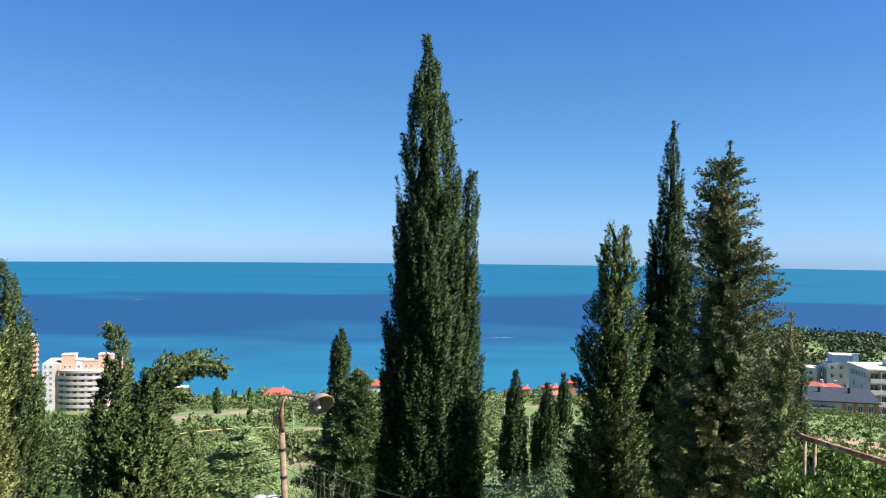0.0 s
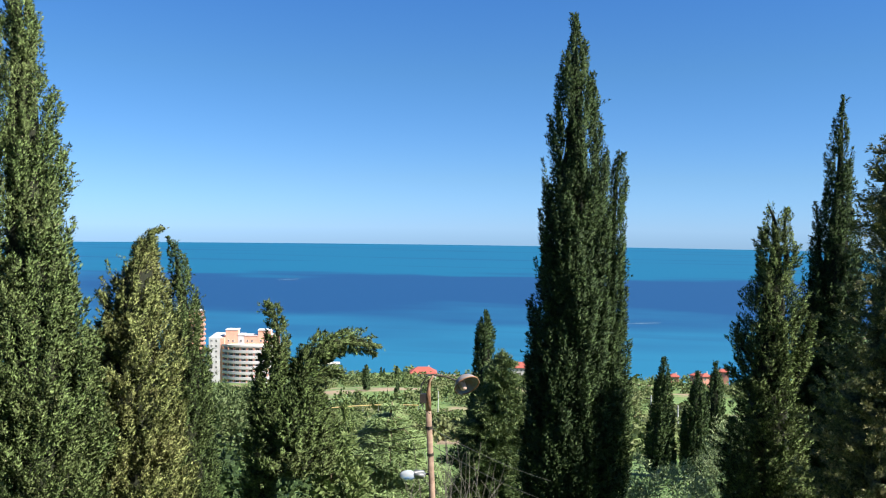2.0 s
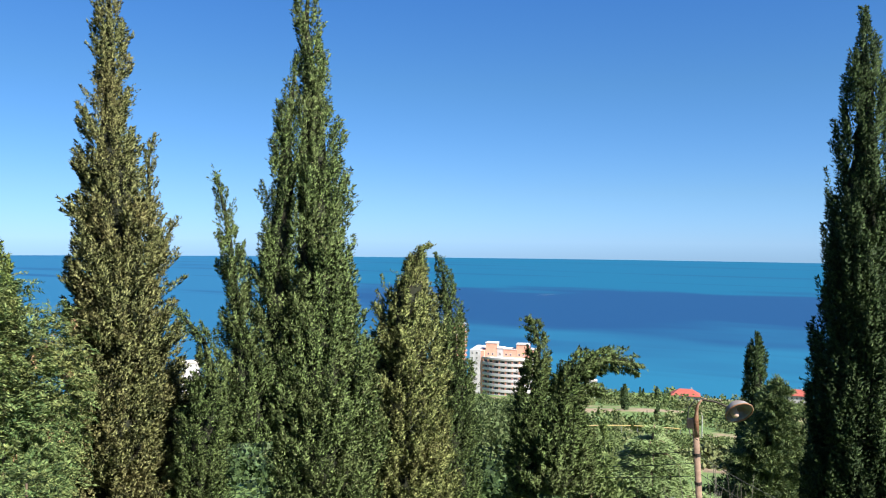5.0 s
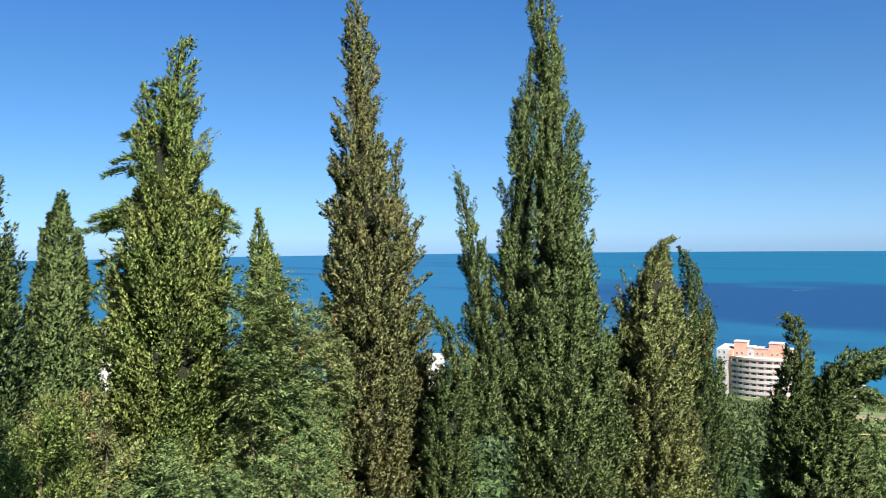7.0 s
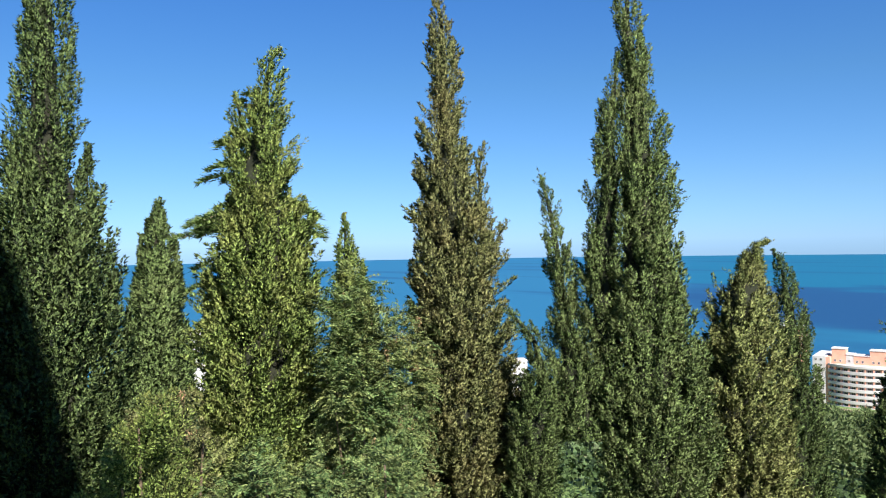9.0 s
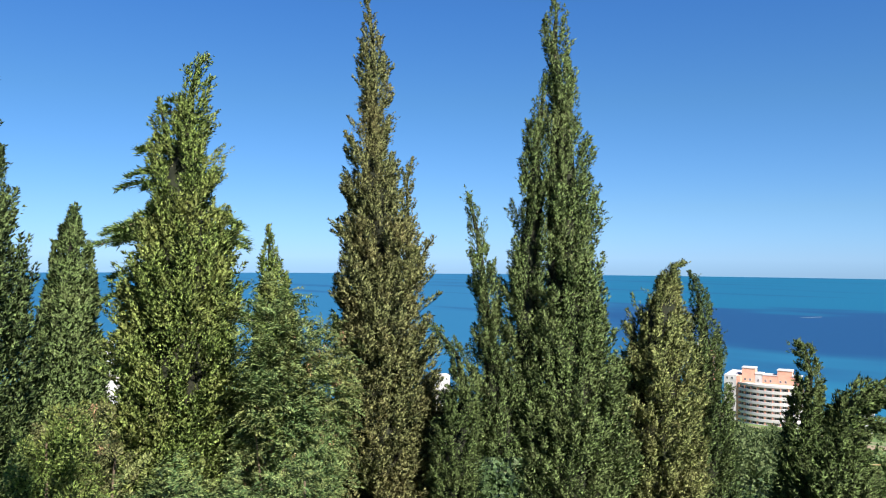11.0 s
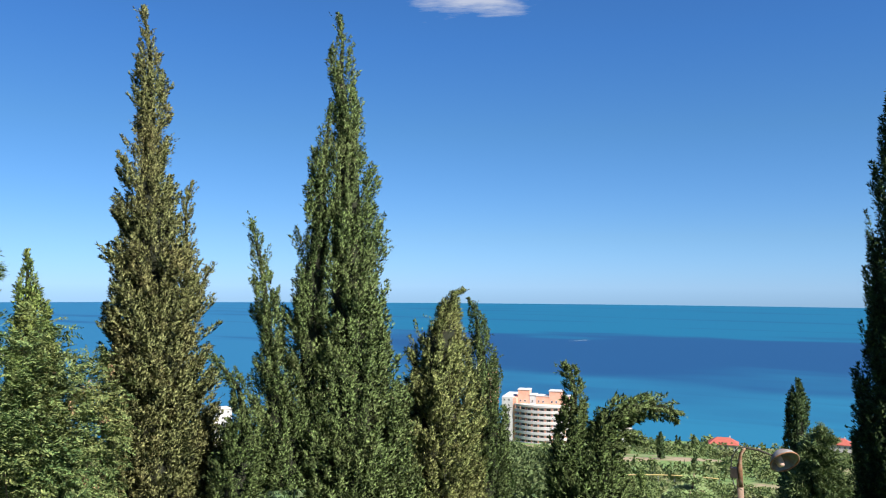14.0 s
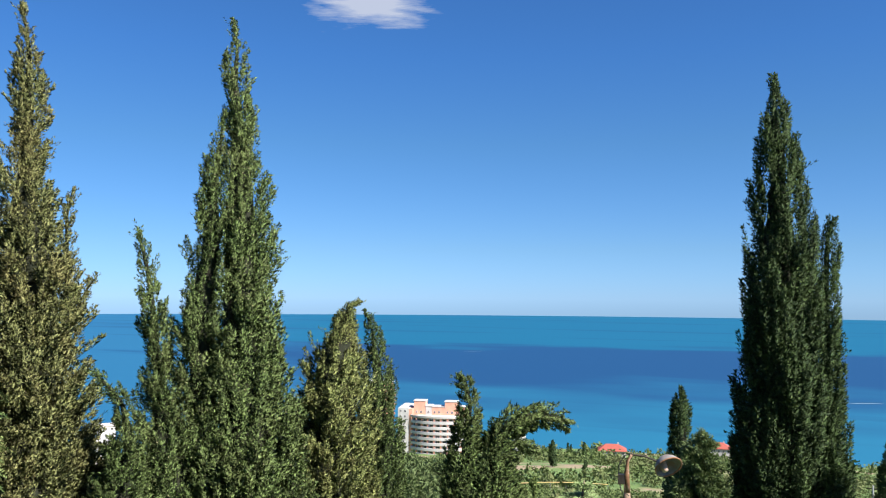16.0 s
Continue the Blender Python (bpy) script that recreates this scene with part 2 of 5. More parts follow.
# ---- ground and sea ----
NEAR_D = [0, 12, 25, 45, 100, 200, 300, 400, 480, 550, 620, 900]
NEAR_Z = [-7.5, -8.2, -10.2, -13.2, -26, -46, -63.2, -78, -90, -99.5, -104, -112]
CAPE_D = [0, 12, 25, 45, 100, 240, 400, 650, 900, 1000, 1100]
CAPE_Z = [-7.5, -7.8, -8.8, -11.0, -20.5, -43.5, -60, -70, -88, -99, -106]


def ground_z(x, y):
    """Height of the ground: a slope down to the shore, a wooded cape to the right, a hill behind."""
    x, y = np.asarray(x, float), np.asarray(y, float)
    d, az = np.hypot(x, y), np.degrees(np.arctan2(-x, y))
    cape = smooth(-12, -23, az)
    z = np.interp(d, NEAR_D, NEAR_Z) * (1 - cape) + np.interp(d, CAPE_D, CAPE_Z) * cape
    roll = 1.6 * np.sin(x * 0.021 + 1) * np.sin(y * 0.017) + 0.7 * np.sin(x * 0.06) * np.cos(y * 0.05 + 2)
    z = z + roll * smooth(60, 160, d)
    back = smooth(-15, -70, y)
    return EYE + z * (1 - back) + back * (-7.5 + 0.22 * np.maximum(-y - 15, 0))


def place(az, d):
    """Plan position at an azimuth (degrees to the left of ahead) and a distance."""
    a = radians(az)
    return -math.sin(a) * d, math.cos(a) * d


def ground_material():
    m, nodes, links, bsdf = material("meadow_and_soil")
    big = noise_node(nodes, links, 0.018, 5)
    fine = noise_node(nodes, links, 0.35, 6)
    blades = noise_node(nodes, links, 3.0, 5)
    g = ramp(nodes, [(0.32, (0.05, 0.1, 0.02)), (0.5, (0.1, 0.17, 0.04)), (0.68, (0.2, 0.23, 0.08))])
    both = nodes.new("ShaderNodeMix")
    both.inputs[0].default_value = 0.55
    links.new(fine.outputs[0], both.inputs[2])
    links.new(blades.outputs[0], both.inputs[3])
    links.new(both.outputs[0], g.inputs[0])
    s = ramp(nodes, [(0.3, (0.20, 0.145, 0.09)), (0.7, (0.32, 0.24, 0.155))])
    links.new(fine.outputs[0], s.inputs[0])
    k = ramp(nodes, [(0.56, (0, 0, 0)), (0.62, (1, 1, 1))])
    links.new(big.outputs[0], k.inputs[0])
    links.new(mixc(nodes, links, k.outputs[0], g.outputs[0], s.outputs[0]), bsdf.inputs["Base Color"])
    bsdf.inputs["Roughness"].default_value = 0.95
    bp = nodes.new("ShaderNodeBump")
    bp.inputs["Strength"].default_value, bp.inputs["Distance"].default_value = 0.8, 0.3
    links.new(fine.outputs[0], bp.inputs["Height"])
    links.new(bp.outputs[0], bsdf.inputs["Normal"])
    return m


def build_ground():
    rad = np.concatenate([[0.01], np.linspace(1.5, 60, 40), np.geomspace(64, 1600, 120)])
    ang = np.linspace(0, 2 * np.pi, 160, endpoint=False)
    R, A = np.meshgrid(rad, ang, indexing="ij")
    X, Y = R * np.sin(A), R * np.cos(A)
    v = np.stack([X, Y, ground_z(X, Y)], -1).reshape(-1, 3)
    i = np.arange((len(rad) - 1) * 160)
    j = i // 160 * 160 + (i % 160 + 1) % 160
    q = np.stack([i, i + 160, j + 160, j], 1)
    ob = link_arrays("ground", v, q, ground_material())
    ob.data.polygons.foreach_set("use_smooth", [True] * len(q))
    return tagged(ob, "green hillside with meadow, vineyard and bare ochre soil sloping to the shore", "ground", kind="structure")


build_ground()


def sea_material():
    m, nodes, links, bsdf = material("sea_water")
    geo = nodes.new("ShaderNodeNewGeometry")
    mapping = nodes.new("ShaderNodeMapping")
    mapping.inputs["Scale"].default_value = (0.8, 1.8, 1.0)
    links.new(geo.outputs["Position"], mapping.inputs["Vector"])
    n = nodes.new("ShaderNodeTexNoise")
    n.inputs["Scale"].default_value, n.inputs["Detail"].default_value = 0.003, 5
    links.new(mapping.outputs[0], n.inputs["Vector"])
    ln = nodes.new("ShaderNodeVectorMath")
    ln.operation = "LENGTH"
    links.new(geo.outputs["Position"], ln.inputs[0])
    # distance from the shore, with an uneven edge between the waters
    def math_node(op, a, b):
        k = nodes.new("ShaderNodeMath")
        k.operation = op
        for s, v in ((0, a), (1, b)):
            if isinstance(v, bpy.types.NodeSocket):
                links.new(v, k.inputs[s])
            else:
                k.inputs[s].default_value = v
        return k.outputs[0]
    wobble = math_node("MULTIPLY", math_node("SUBTRACT", n.outputs[0], 0.5), 900.0)
    d = math_node("ADD", ln.outputs["Value"], wobble)
    r = ramp(nodes, [(0.0, SEA_NEAR), (0.135, SEA_NEAR), (0.205, SEA_DARK), (0.335, SEA_DARK), (0.365, SEA_FAR), (0.8, SEA_FAR)])
    links.new(math_node("DIVIDE", d, 5000.0), r.inputs[0])
    # to the left the dark water thins out
    sep = nodes.new("ShaderNodeSeparateXYZ")
    links.new(geo.outputs["Position"], sep.inputs[0])
    side = math_node("DIVIDE", sep.outputs[0], sep.outputs[1])
    left = nodes.new("ShaderNodeMapRange")
    left.inputs[1].default_value, left.inputs[2].default_value = -0.62, -0.85
    links.new(math_node("ADD", side, math_node("MULTIPLY", wobble, 0.0006)), left.inputs[0])
    col = mixc(nodes, links, left.outputs[0], r.outputs[0], SEA_LEFT)
    # wind streaks
    st = nodes.new("ShaderNodeTexNoise")
    st.inputs["Scale"].default_value, st.inputs["Detail"].default_value = 0.006, 5
    m2 = nodes.new("ShaderNodeMapping")
    m2.inputs["Scale"].default_value = (0.12, 1.0, 1.0)
    links.new(geo.outputs["Position"], m2.inputs["Vector"])
    links.new(m2.outputs[0], st.inputs["Vector"])
    k = ramp(nodes, [(0.57, (0, 0, 0)), (0.64, (1, 1, 1))])
    links.new(st.outputs[0], k.inputs[0])
    f = math_node("MULTIPLY", k.outputs[0], 0.6)
    links.new(mixc(nodes, links, f, col, SEA_DARK), bsdf.inputs["Base Color"])
    bsdf.inputs["Roughness"].default_value = 0.65
    bsdf.inputs["Specular IOR Level"].default_value = 0.12
    return m


SEA_NEAR, SEA_DARK, SEA_FAR, SEA_LEFT = (0.014, 0.115, 0.208), (0.009, 0.051, 0.136), (0.007, 0.092, 0.176), (0.016, 0.104, 0.208)


def build_sea():
    rad = np.concatenate([[200.0], np.geomspace(400, 4900, 40)])
    ang = np.linspace(0, 2 * np.pi, 256, endpoint=False)
    R, A = np.meshgrid(rad, ang, indexing="ij")
    v = np.stack([R * np.sin(A), R * np.cos(A), np.zeros_like(R)], -1).reshape(-1, 3)
    i = np.arange((len(rad) - 1) * 256)
    j = i // 256 * 256 + (i % 256 + 1) % 256
    ob = link_arrays("water", v, np.stack([i, i + 256, j + 256, j], 1), sea_material())
    return tagged(ob, "calm blue sea with turquoise and dark bands reaching the horizon", "sea", kind="structure")


build_sea()


# ---- trees ----
def root(name, x, y, z, label, category, group=""):
    ob = new(name)
    ob.location = (x, y, z)
    return tagged(ob, label, category, group)


def stand(spec, depth=0.0):
    """A tree's place, its right-hand way as seen from the house, and its limbs as stations around the base."""
    az, d, limbs = spec
    x, y = place(az, d + depth)
    gz = float(ground_z(x, y))
    right = np.array([math.cos(radians(az)), math.sin(radians(az)), 0])
    rng = np.random.default_rng(int(abs(az) * 100) + 7)
    far = np.array([-math.sin(radians(az)), math.cos(radians(az)), 0])
    made = []
    for i, limb in enumerate(limbs):
        off = far * (0 if i == 0 else rng.uniform(-0.35, 0.2) * limb[-1][2])
        st = [(*(right * a + off)[:2], EYE + b - gz, r) for a, b, r in limb]
        if i == 0:
            last = st[-1]
            st.append((last[0], last[1], 0.35, last[3] * 1.0))
        made.append(st)
    return x, y, gz, made, rng


def value_noise(p, seed=0):
    """Smooth noise from 0 to 1 at the rows of p."""
    i = np.floor(p).astype(np.int64)
    f = p - i
    f = f * f * (3 - 2 * f)
    def h(x, y, z):
        n = (x * 374761393 + y * 668265263 + z * 2147483647 + seed * 974634777) & 0xFFFFFFFF
        n = ((n ^ (n >> 13)) * 1274126177) & 0xFFFFFFFF
        return ((n ^ (n >> 16)) & 0xFFFF) / 65535.0
    x, y, z = i.T
    u, v, w = f.T
    def mix(a, c, t):
        return a + (c - a) * t
    return mix(mix(mix(h(x, y, z), h(x + 1, y, z), u), mix(h(x, y + 1, z), h(x + 1, y + 1, z), u), v),
               mix(mix(h(x, y, z + 1), h(x + 1, y, z + 1), u), mix(h(x, y + 1, z + 1), h(x + 1, y + 1, z + 1), u), v), w)


def billow(p, seed):
    return 1 - np.abs(2 * value_noise(p, seed) - 1)


def hull(limb, far, seed, floor_z, step=0.05, lump=1.0, inset=1.0):
    """The closed surface of a limb's foliage: upright clumps with creases between them. Gives points, outward ways, sizes and faces."""
    P = np.asarray(limb, float)
    _, _, _, total = along(limb, np.array([0.5]))
    n = int(total / step)
    s = np.linspace(0.0, 1, n)
    c, tan, r, _ = along(limb, s)
    keep = (c[:, 2] > floor_z) | (np.arange(n) % 4 == 0)
    keep[-1] = True
    c, tan, r = c[keep], tan[keep], r[keep]
    n = len(c)
    seg = int(np.clip(2 * np.pi * r.max() / step * 0.66, 14, 130))
    b = np.tile(far, (n, 1))
    a = unit(np.cross(tan, b))
    b = np.cross(a, tan)
    u = np.linspace(-1, 1, seg, endpoint=False)
    phi = -np.pi / 2 + np.pi * (0.62 * u + 0.38 * u ** 5)      # finer on the side that faces the house
    ring = a[:, None] * np.cos(phi)[None, :, None] + b[:, None] * np.sin(phi)[None, :, None]
    k = np.clip(r / 0.4, 0.18, 1.0)
    base = c[:, None] + ring * np.maximum(r * (0.5 + 0.48 * smooth(0.03, 0.4, r)) - 0.1 * k * inset, 0.006)[:, None, None]
    flat, rr = base.reshape(-1, 3), np.repeat(np.clip(r / 0.42, 0.08, 1.0) ** 1.25, seg)
    q = flat * np.array([1, 1, 0.6]) + seed * 7.3
    disp = 0.42 * (billow(q * 3.2, seed) - 0.66) + 0.36 * (billow(q * 7.0, seed + 1) - 0.66) + 0.16 * (billow(q * 15.0, seed + 2) - 0.6)
    disp = disp * rr * lump
    out = ring.reshape(-1, 3)
    v = flat + (out + np.array([0, 0, 0.6])) * disp[:, None]
    i = np.arange((n - 1) * seg)
    j = i // seg * seg + (i % seg + 1) % seg
    return v, out, np.repeat(r, seg), np.stack([i, j, j + seg, i + seg], 1), disp


def puff(p, seed):
    """Rounded masses, 1 on their backs, parted by narrow creases that fall to 0."""
    return np.minimum(1, np.abs(2 * value_noise(p, seed) - 1) / 0.36)


def plumes(rng, limb, others, far, low, seed, L, W, dens, lump, gaps, lean, per, ll, lw):
    """Upright leafy plumes that clothe a limb: each rises from inside to the surface, lobed and furred with sprays.
    Gives the sprays' mesh, and the places and outward ways of the plume tips."""
    grid = np.linspace(0, 1, 400)
    c, tan, r, total = along(limb, grid)
    w = (r + 0.13) * np.where(c[:, 2] > low, 1, 0.03)
    n = int(dens * 2 * np.pi * (w.mean() * total))
    s0 = np.clip(rng.choice(grid, n, p=w / w.sum()) + rng.random(n) / 400, 0.0, 1)
    c, tan, r, _ = along(limb, s0)
    a = unit(np.cross(tan, np.tile(far, (n, 1))))
    b = np.cross(a, tan)
    phi = rng.random(n) * 2 * np.pi
    ring = a * np.cos(phi)[:, None] + b * np.sin(phi)[:, None]
    spot = c + ring * r[:, None]
    q = spot * np.array([1, 1, 0.55]) + seed * 5.7
    swell = 0.6 * puff(q * 1.5, seed) + 0.4 * puff(q * 3.6, seed + 1)
    keep = ((ring @ far < 0.3) | (rng.random(n) < 0.1)) & ((swell > gaps * rng.random(n)) | (r < 0.2) | (rng.random(n) < 0.4))
    for other in others:
        P = np.asarray(other)[::-1]
        at = [np.interp(spot[:, 2], P[:, 2], P[:, j]) for j in (0, 1, 3)]
        keep &= (np.hypot(spot[:, 0] - at[0], spot[:, 1] - at[1]) > 0.7 * at[2]) | (spot[:, 2] > P[-1, 2])
    s0, ring, tan, r, swell = s0[keep], ring[keep], tan[keep], r[keep], swell[keep]
    n = len(s0)
    k = np.clip(r / 0.34, 0.45, 1.0) * (1 + 0.5 * smooth(0.45, 1.0, r))
    pl, pw = L * k * rng.uniform(0.65, 1.3, n), W * k * rng.uniform(0.7, 1.3, n)
    off = np.maximum(lump * (swell - 0.76) * np.clip(r / 0.5, 0, 1), -0.42 * r) + rng.normal(size=n) * 0.05 * k * r.clip(0.1, 0.7)
    out_lean = lean * rng.random(n) ** 2 * k
    twist = rng.normal(size=n) * 0.10 * pl
    i = np.repeat(np.arange(n), np.maximum(10, per * (pl / L) ** 0.8).astype(int))
    u = rng.random(len(i))
    s = s0[i] - pl[i] * (u - 0.45) / total
    cc, tt, rr, _ = along(limb, np.clip(s, 0, 1))
    across = np.cross(tan, ring)
    root_in = 0.66 - 0.5 * (1 - np.clip(r[i] / 0.3, 0, 1)) * rng.random(len(i))
    reach = rr - 0.45 * pw[i] * np.clip(r[i] / 0.3, 0, 1)
    reach = reach * (root_in + (0.93 + 0.1 * np.clip(r[i] / 0.8, 0, 1) - root_in) * np.sin(np.pi / 2 * u)) + off[i] * (0.4 + 0.6 * u) + out_lean[i] * u * u
    pos = cc + tt * (np.maximum(-s, 0) * total * 0.35)[:, None] + ring[i] * np.maximum(reach, 0.0)[:, None] + across[i] * (twist[i] * u)[:, None]
    psi = rng.random(len(i)) * 2 * np.pi
    cs = across[i] * np.cos(psi)[:, None] + ring[i] * np.sin(psi)[:, None]
    lobes = 0.62 + 0.38 * np.abs(np.sin(np.pi * u * (pl[i] / 0.17) + i * 1.7 + psi * 0.5))
    fat = pw[i] * np.sin(np.pi * np.clip(0.2 + 0.77 * u, 0, 1)) ** 0.75 * lobes * rng.random(len(i)) ** 0.3
    pos = pos + cs * fat[:, None]
    way = unit(tt * 0.75 + ring[i] * (0.3 + lean) + cs * 0.6 + rng.normal(size=(len(i), 3)) * 0.33)
    size = rng.uniform(0.6, 1.3, len(i)) * np.clip(k[i] * 1.3, 0.75, 1) * np.clip(k[i], 1, 1.25)
    v, q = leaf_quads(rng, pos, way, ll * size, lw * size, cs + ring[i] * 0.6 + np.array([0, 0, 0.2]), True)
    soft = unit(cs * 1.15 + ring[i] * 0.3 + np.array([0, 0, 1.0]) * (0.1 + 0.55 * np.clip(r[i], 0, 1))[:, None] + rng.normal(size=(len(i), 3)) * 0.28)
    tips = pos[rng.choice(len(pos), min(len(pos), 4000), replace=False)]
    return v, q, np.repeat(soft, 3, 0), tips


def cypress(name, spec, mat, label, category="cypress", ll=0.062, lw=0.026, dens=29.0, per=115, L=0.42, W=0.08, lean=0.12, lump=0.4, gaps=0.55, shoots=2.0, tl=0.34, tw=0.05, cones=0.0, depth=0.0, step=0.09, group=""):
    """A columnar tree: limbs of inner twigs, near black as painted shade, clothed with upright plumes, with looser
    shoots standing out.
    """
    x, y, gz, limbs, rng = stand(spec, depth)
    d = math.hypot(x, y)
    ob = root(name, x, y, gz, label, category, group)
    far = np.array([x, y, 0]) / d
    low = EYE - 0.345 * d - gz
    vs, qs, ns, n, cs = [], [], [], 0, []
    def add(v, q, soft=None):
        nonlocal n
        t = v.reshape(-1, 3, 3)
        flat = np.cross(t[:, 1] - t[:, 0], t[:, 2] - t[:, 0])
        if soft is None:
            soft = np.repeat(unit(flat), 3, 0)
        turn = (flat * soft[::3]).sum(1) < 0          # each spray's front looks out of its plume
        q = q.copy()
        q[turn] = q[turn][:, ::-1]
        vs.append(v), qs.append(q + n), ns.append(soft)
        n += len(v)
    for li, limb in enumerate(limbs):
        seed = int(abs(spec[0]) * 10) + li * 3 + 1
        # Dark core under the plumes: shade of the gaps put into its colour.
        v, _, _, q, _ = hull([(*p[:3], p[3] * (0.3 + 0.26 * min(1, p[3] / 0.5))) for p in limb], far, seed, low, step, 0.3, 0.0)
        link_arrays("core", v, q, INNER_SHADE, ob, "inner twigs coloured near black as shade between plumes")
        v1, q1, soft, tips = plumes(rng, limb, limbs[:li] + limbs[li + 1:], far, low, seed, L, W, dens, lump, gaps, lean, per, ll, lw)
        add(v1, q1, soft)
        _, _, rm, total = along(limb, np.linspace(0, 1, 40))
        # loose wisps round the tip
        c0, t0, _, _ = along(limb, np.clip(rng.random(12) ** 1.5 * 0.8 / max(total, 1.0), 0, 1))
        add(*tufts_to_leaves(rng, c0 - t0 * 0.22, unit(t0 + rng.normal(size=(12, 3)) * 0.25), min(ll * 5.5, 0.36) * rng.uniform(0.5, 1.1, 12), np.full(12, min(ll * 0.5, 0.045)), 30, ll * 0.8, lw * 0.8, 0.6))
        area = 2 * np.pi * np.maximum(rm, 0.06).mean() * total
        m = min(int(area * shoots), len(tips))
        if m:
            t = tips[rng.choice(len(tips), m)]
            c0, t0, r0, _ = along(limb, np.clip((limb[0][2] - t[:, 2]) / max(limb[0][2] - limb[-1][2], 0.1), 0, 1))
            o = unit((t - c0) * np.array([1, 1, 0.0]) + 1e-5)
            k = np.clip(r0 / 0.35, 0.35, 1) * rng.uniform(0.5, 1.2, m)
            way = unit(o * 0.8 + np.array([0, 0, 0.65]) + rng.normal(size=(m, 3)) * 0.3)
            add(*tufts_to_leaves(rng, t - way * (0.08 * k)[:, None], way, tl * k, tw * k, 26, ll * 0.9, lw * 0.9, 0.5, scale=np.clip(k, 0.6, 1)))
        if cones:
            cs.append(tips[rng.choice(len(tips), int(area * cones))] + np.array([x, y, 0]) * (-0.03 / d))
    link_arrays("crown", np.concatenate(vs), np.concatenate(qs), mat, ob, normals=np.concatenate(ns))
    if cs:
        e = np.concatenate(cs)
        ball = np.array([[1, 0, 0], [0, 1, 0], [-1, 0, 0], [0, -1, 0], [0, 0, 1], [0, 0, -1]]) * 0.02
        v = (e[:, None] + ball[None] * rng.uniform(0.7, 1.2, len(e))[:, None, None]).reshape(-1, 3)
        f = [[i, (i + 1) % 4, 4] for i in range(4)] + [[(i + 1) % 4, i, 5] for i in range(4)]
        q = (np.array(f)[None] + np.arange(len(e))[:, None, None] * 6).reshape(-1, 3)
        tagged(link_arrays("cone_growth", v, q, CONE, ob, "small pale round cones"), kind="stuff")
    foot = limbs[0][-1]
    part("trunk", tube([(foot[0], foot[1], -0.3), (foot[0], foot[1], 0.4), (foot[0], foot[1], 1.6)], [0.2, 0.16, 0.13]), BARK, ob, smooth=True)
    return ob


def layered(name, spec, mat, label, category, gap=0.2, rise=0.25, droop=0.25, ll=0.1, lw=0.034, tl=0.3, tw=0.1, per=40, spread=1.2, branches=7, depth=0.0, core=0.35, flat=0.0, group=""):
    """A conifer with separate branches in whorls; each branch carries tufts and shows against the sky."""
    x, y, gz, limbs, rng = stand(spec, depth)
    d = math.hypot(x, y)
    ob = root(name, x, y, gz, label, category, group)
    limb = limbs[0]
    _, _, _, total = along(limb, np.array([0.5]))
    vs, qs, n = [], [], 0
    C, W, L, T, S = [], [], [], [], []
    steps = int(total / gap)
    for k in range(steps):
        s = (k + rng.random()) / steps
        c, tan, r, _ = along(limb, np.array([s]))
        c, r = c[0], r[0] * spread
        if c[2] + gz - EYE < -0.4 * d and rng.random() < 0.6:
            continue
        for b in range(branches if r > 0.25 else 4):
            phi = rng.random() * 2 * np.pi
            length = r * rng.uniform(0.55, 1.1)
            ring = np.array([math.cos(phi), math.sin(phi), 0])
            m = max(3, int(length / 0.11))
            u = np.linspace(0.2, 1, m)
            pts = c + ring * (u * length)[:, None] + np.array([0, 0, 1.0]) * ((u * rise - u * u * droop) * length)[:, None]
            C.append(pts - ring * tl * 0.3)
            W.append(np.repeat((unit(ring + np.array([0, 0, rise - 0.6 * droop])))[None], m, 0) + rng.normal(size=(m, 3)) * np.array([0.4, 0.4, 0.3 - 0.2 * flat]))
            S.append(np.full(m, min(1.0, max(0.4, r / 0.4))))
            L.append(np.full(m, tl * min(1.0, max(0.35, r / 0.45))) * (1.15 - 0.5 * u) * rng.uniform(0.8, 1.2, m))
            T.append(np.full(m, tw) * (1.1 - 0.5 * u))
    C, W, L, T = np.concatenate(C), unit(np.concatenate(W)), np.concatenate(L), np.concatenate(T)
    v, q = tufts_to_leaves(rng, C, W, L, T, per, ll, lw, 0.7, face=np.tile([[0, 0, 1.0]], (len(C), 1)), scale=np.concatenate(S))
    vs.append(v), qs.append(q)
    n = len(v)
    if core:
        far = np.array([x, y, 0]) / d
        thin_limb = [(p[0], p[1], p[2], p[3] * core) for p in limb]
        v, _, _, q, _ = hull(thin_limb, far, int(abs(spec[0]) * 10), EYE - 0.36 * d - gz, 0.07, 1.6)
        link_arrays("foliage_mass", v, q, mat, ob)
    link_arrays("crown", np.concatenate(vs), np.concatenate(qs), mat, ob)
    pts = [(limb[-1][0], limb[-1][1], -0.3)] + [(p[0], p[1], p[2]) for p in reversed(limb[:-1])]
    h = pts[-1][2]
    part("trunk", tube(pts, [max(0.015, 0.2 * (1 - p[2] / (h + 0.2))) for p in pts]), BARK, ob, smooth=True)
    return ob


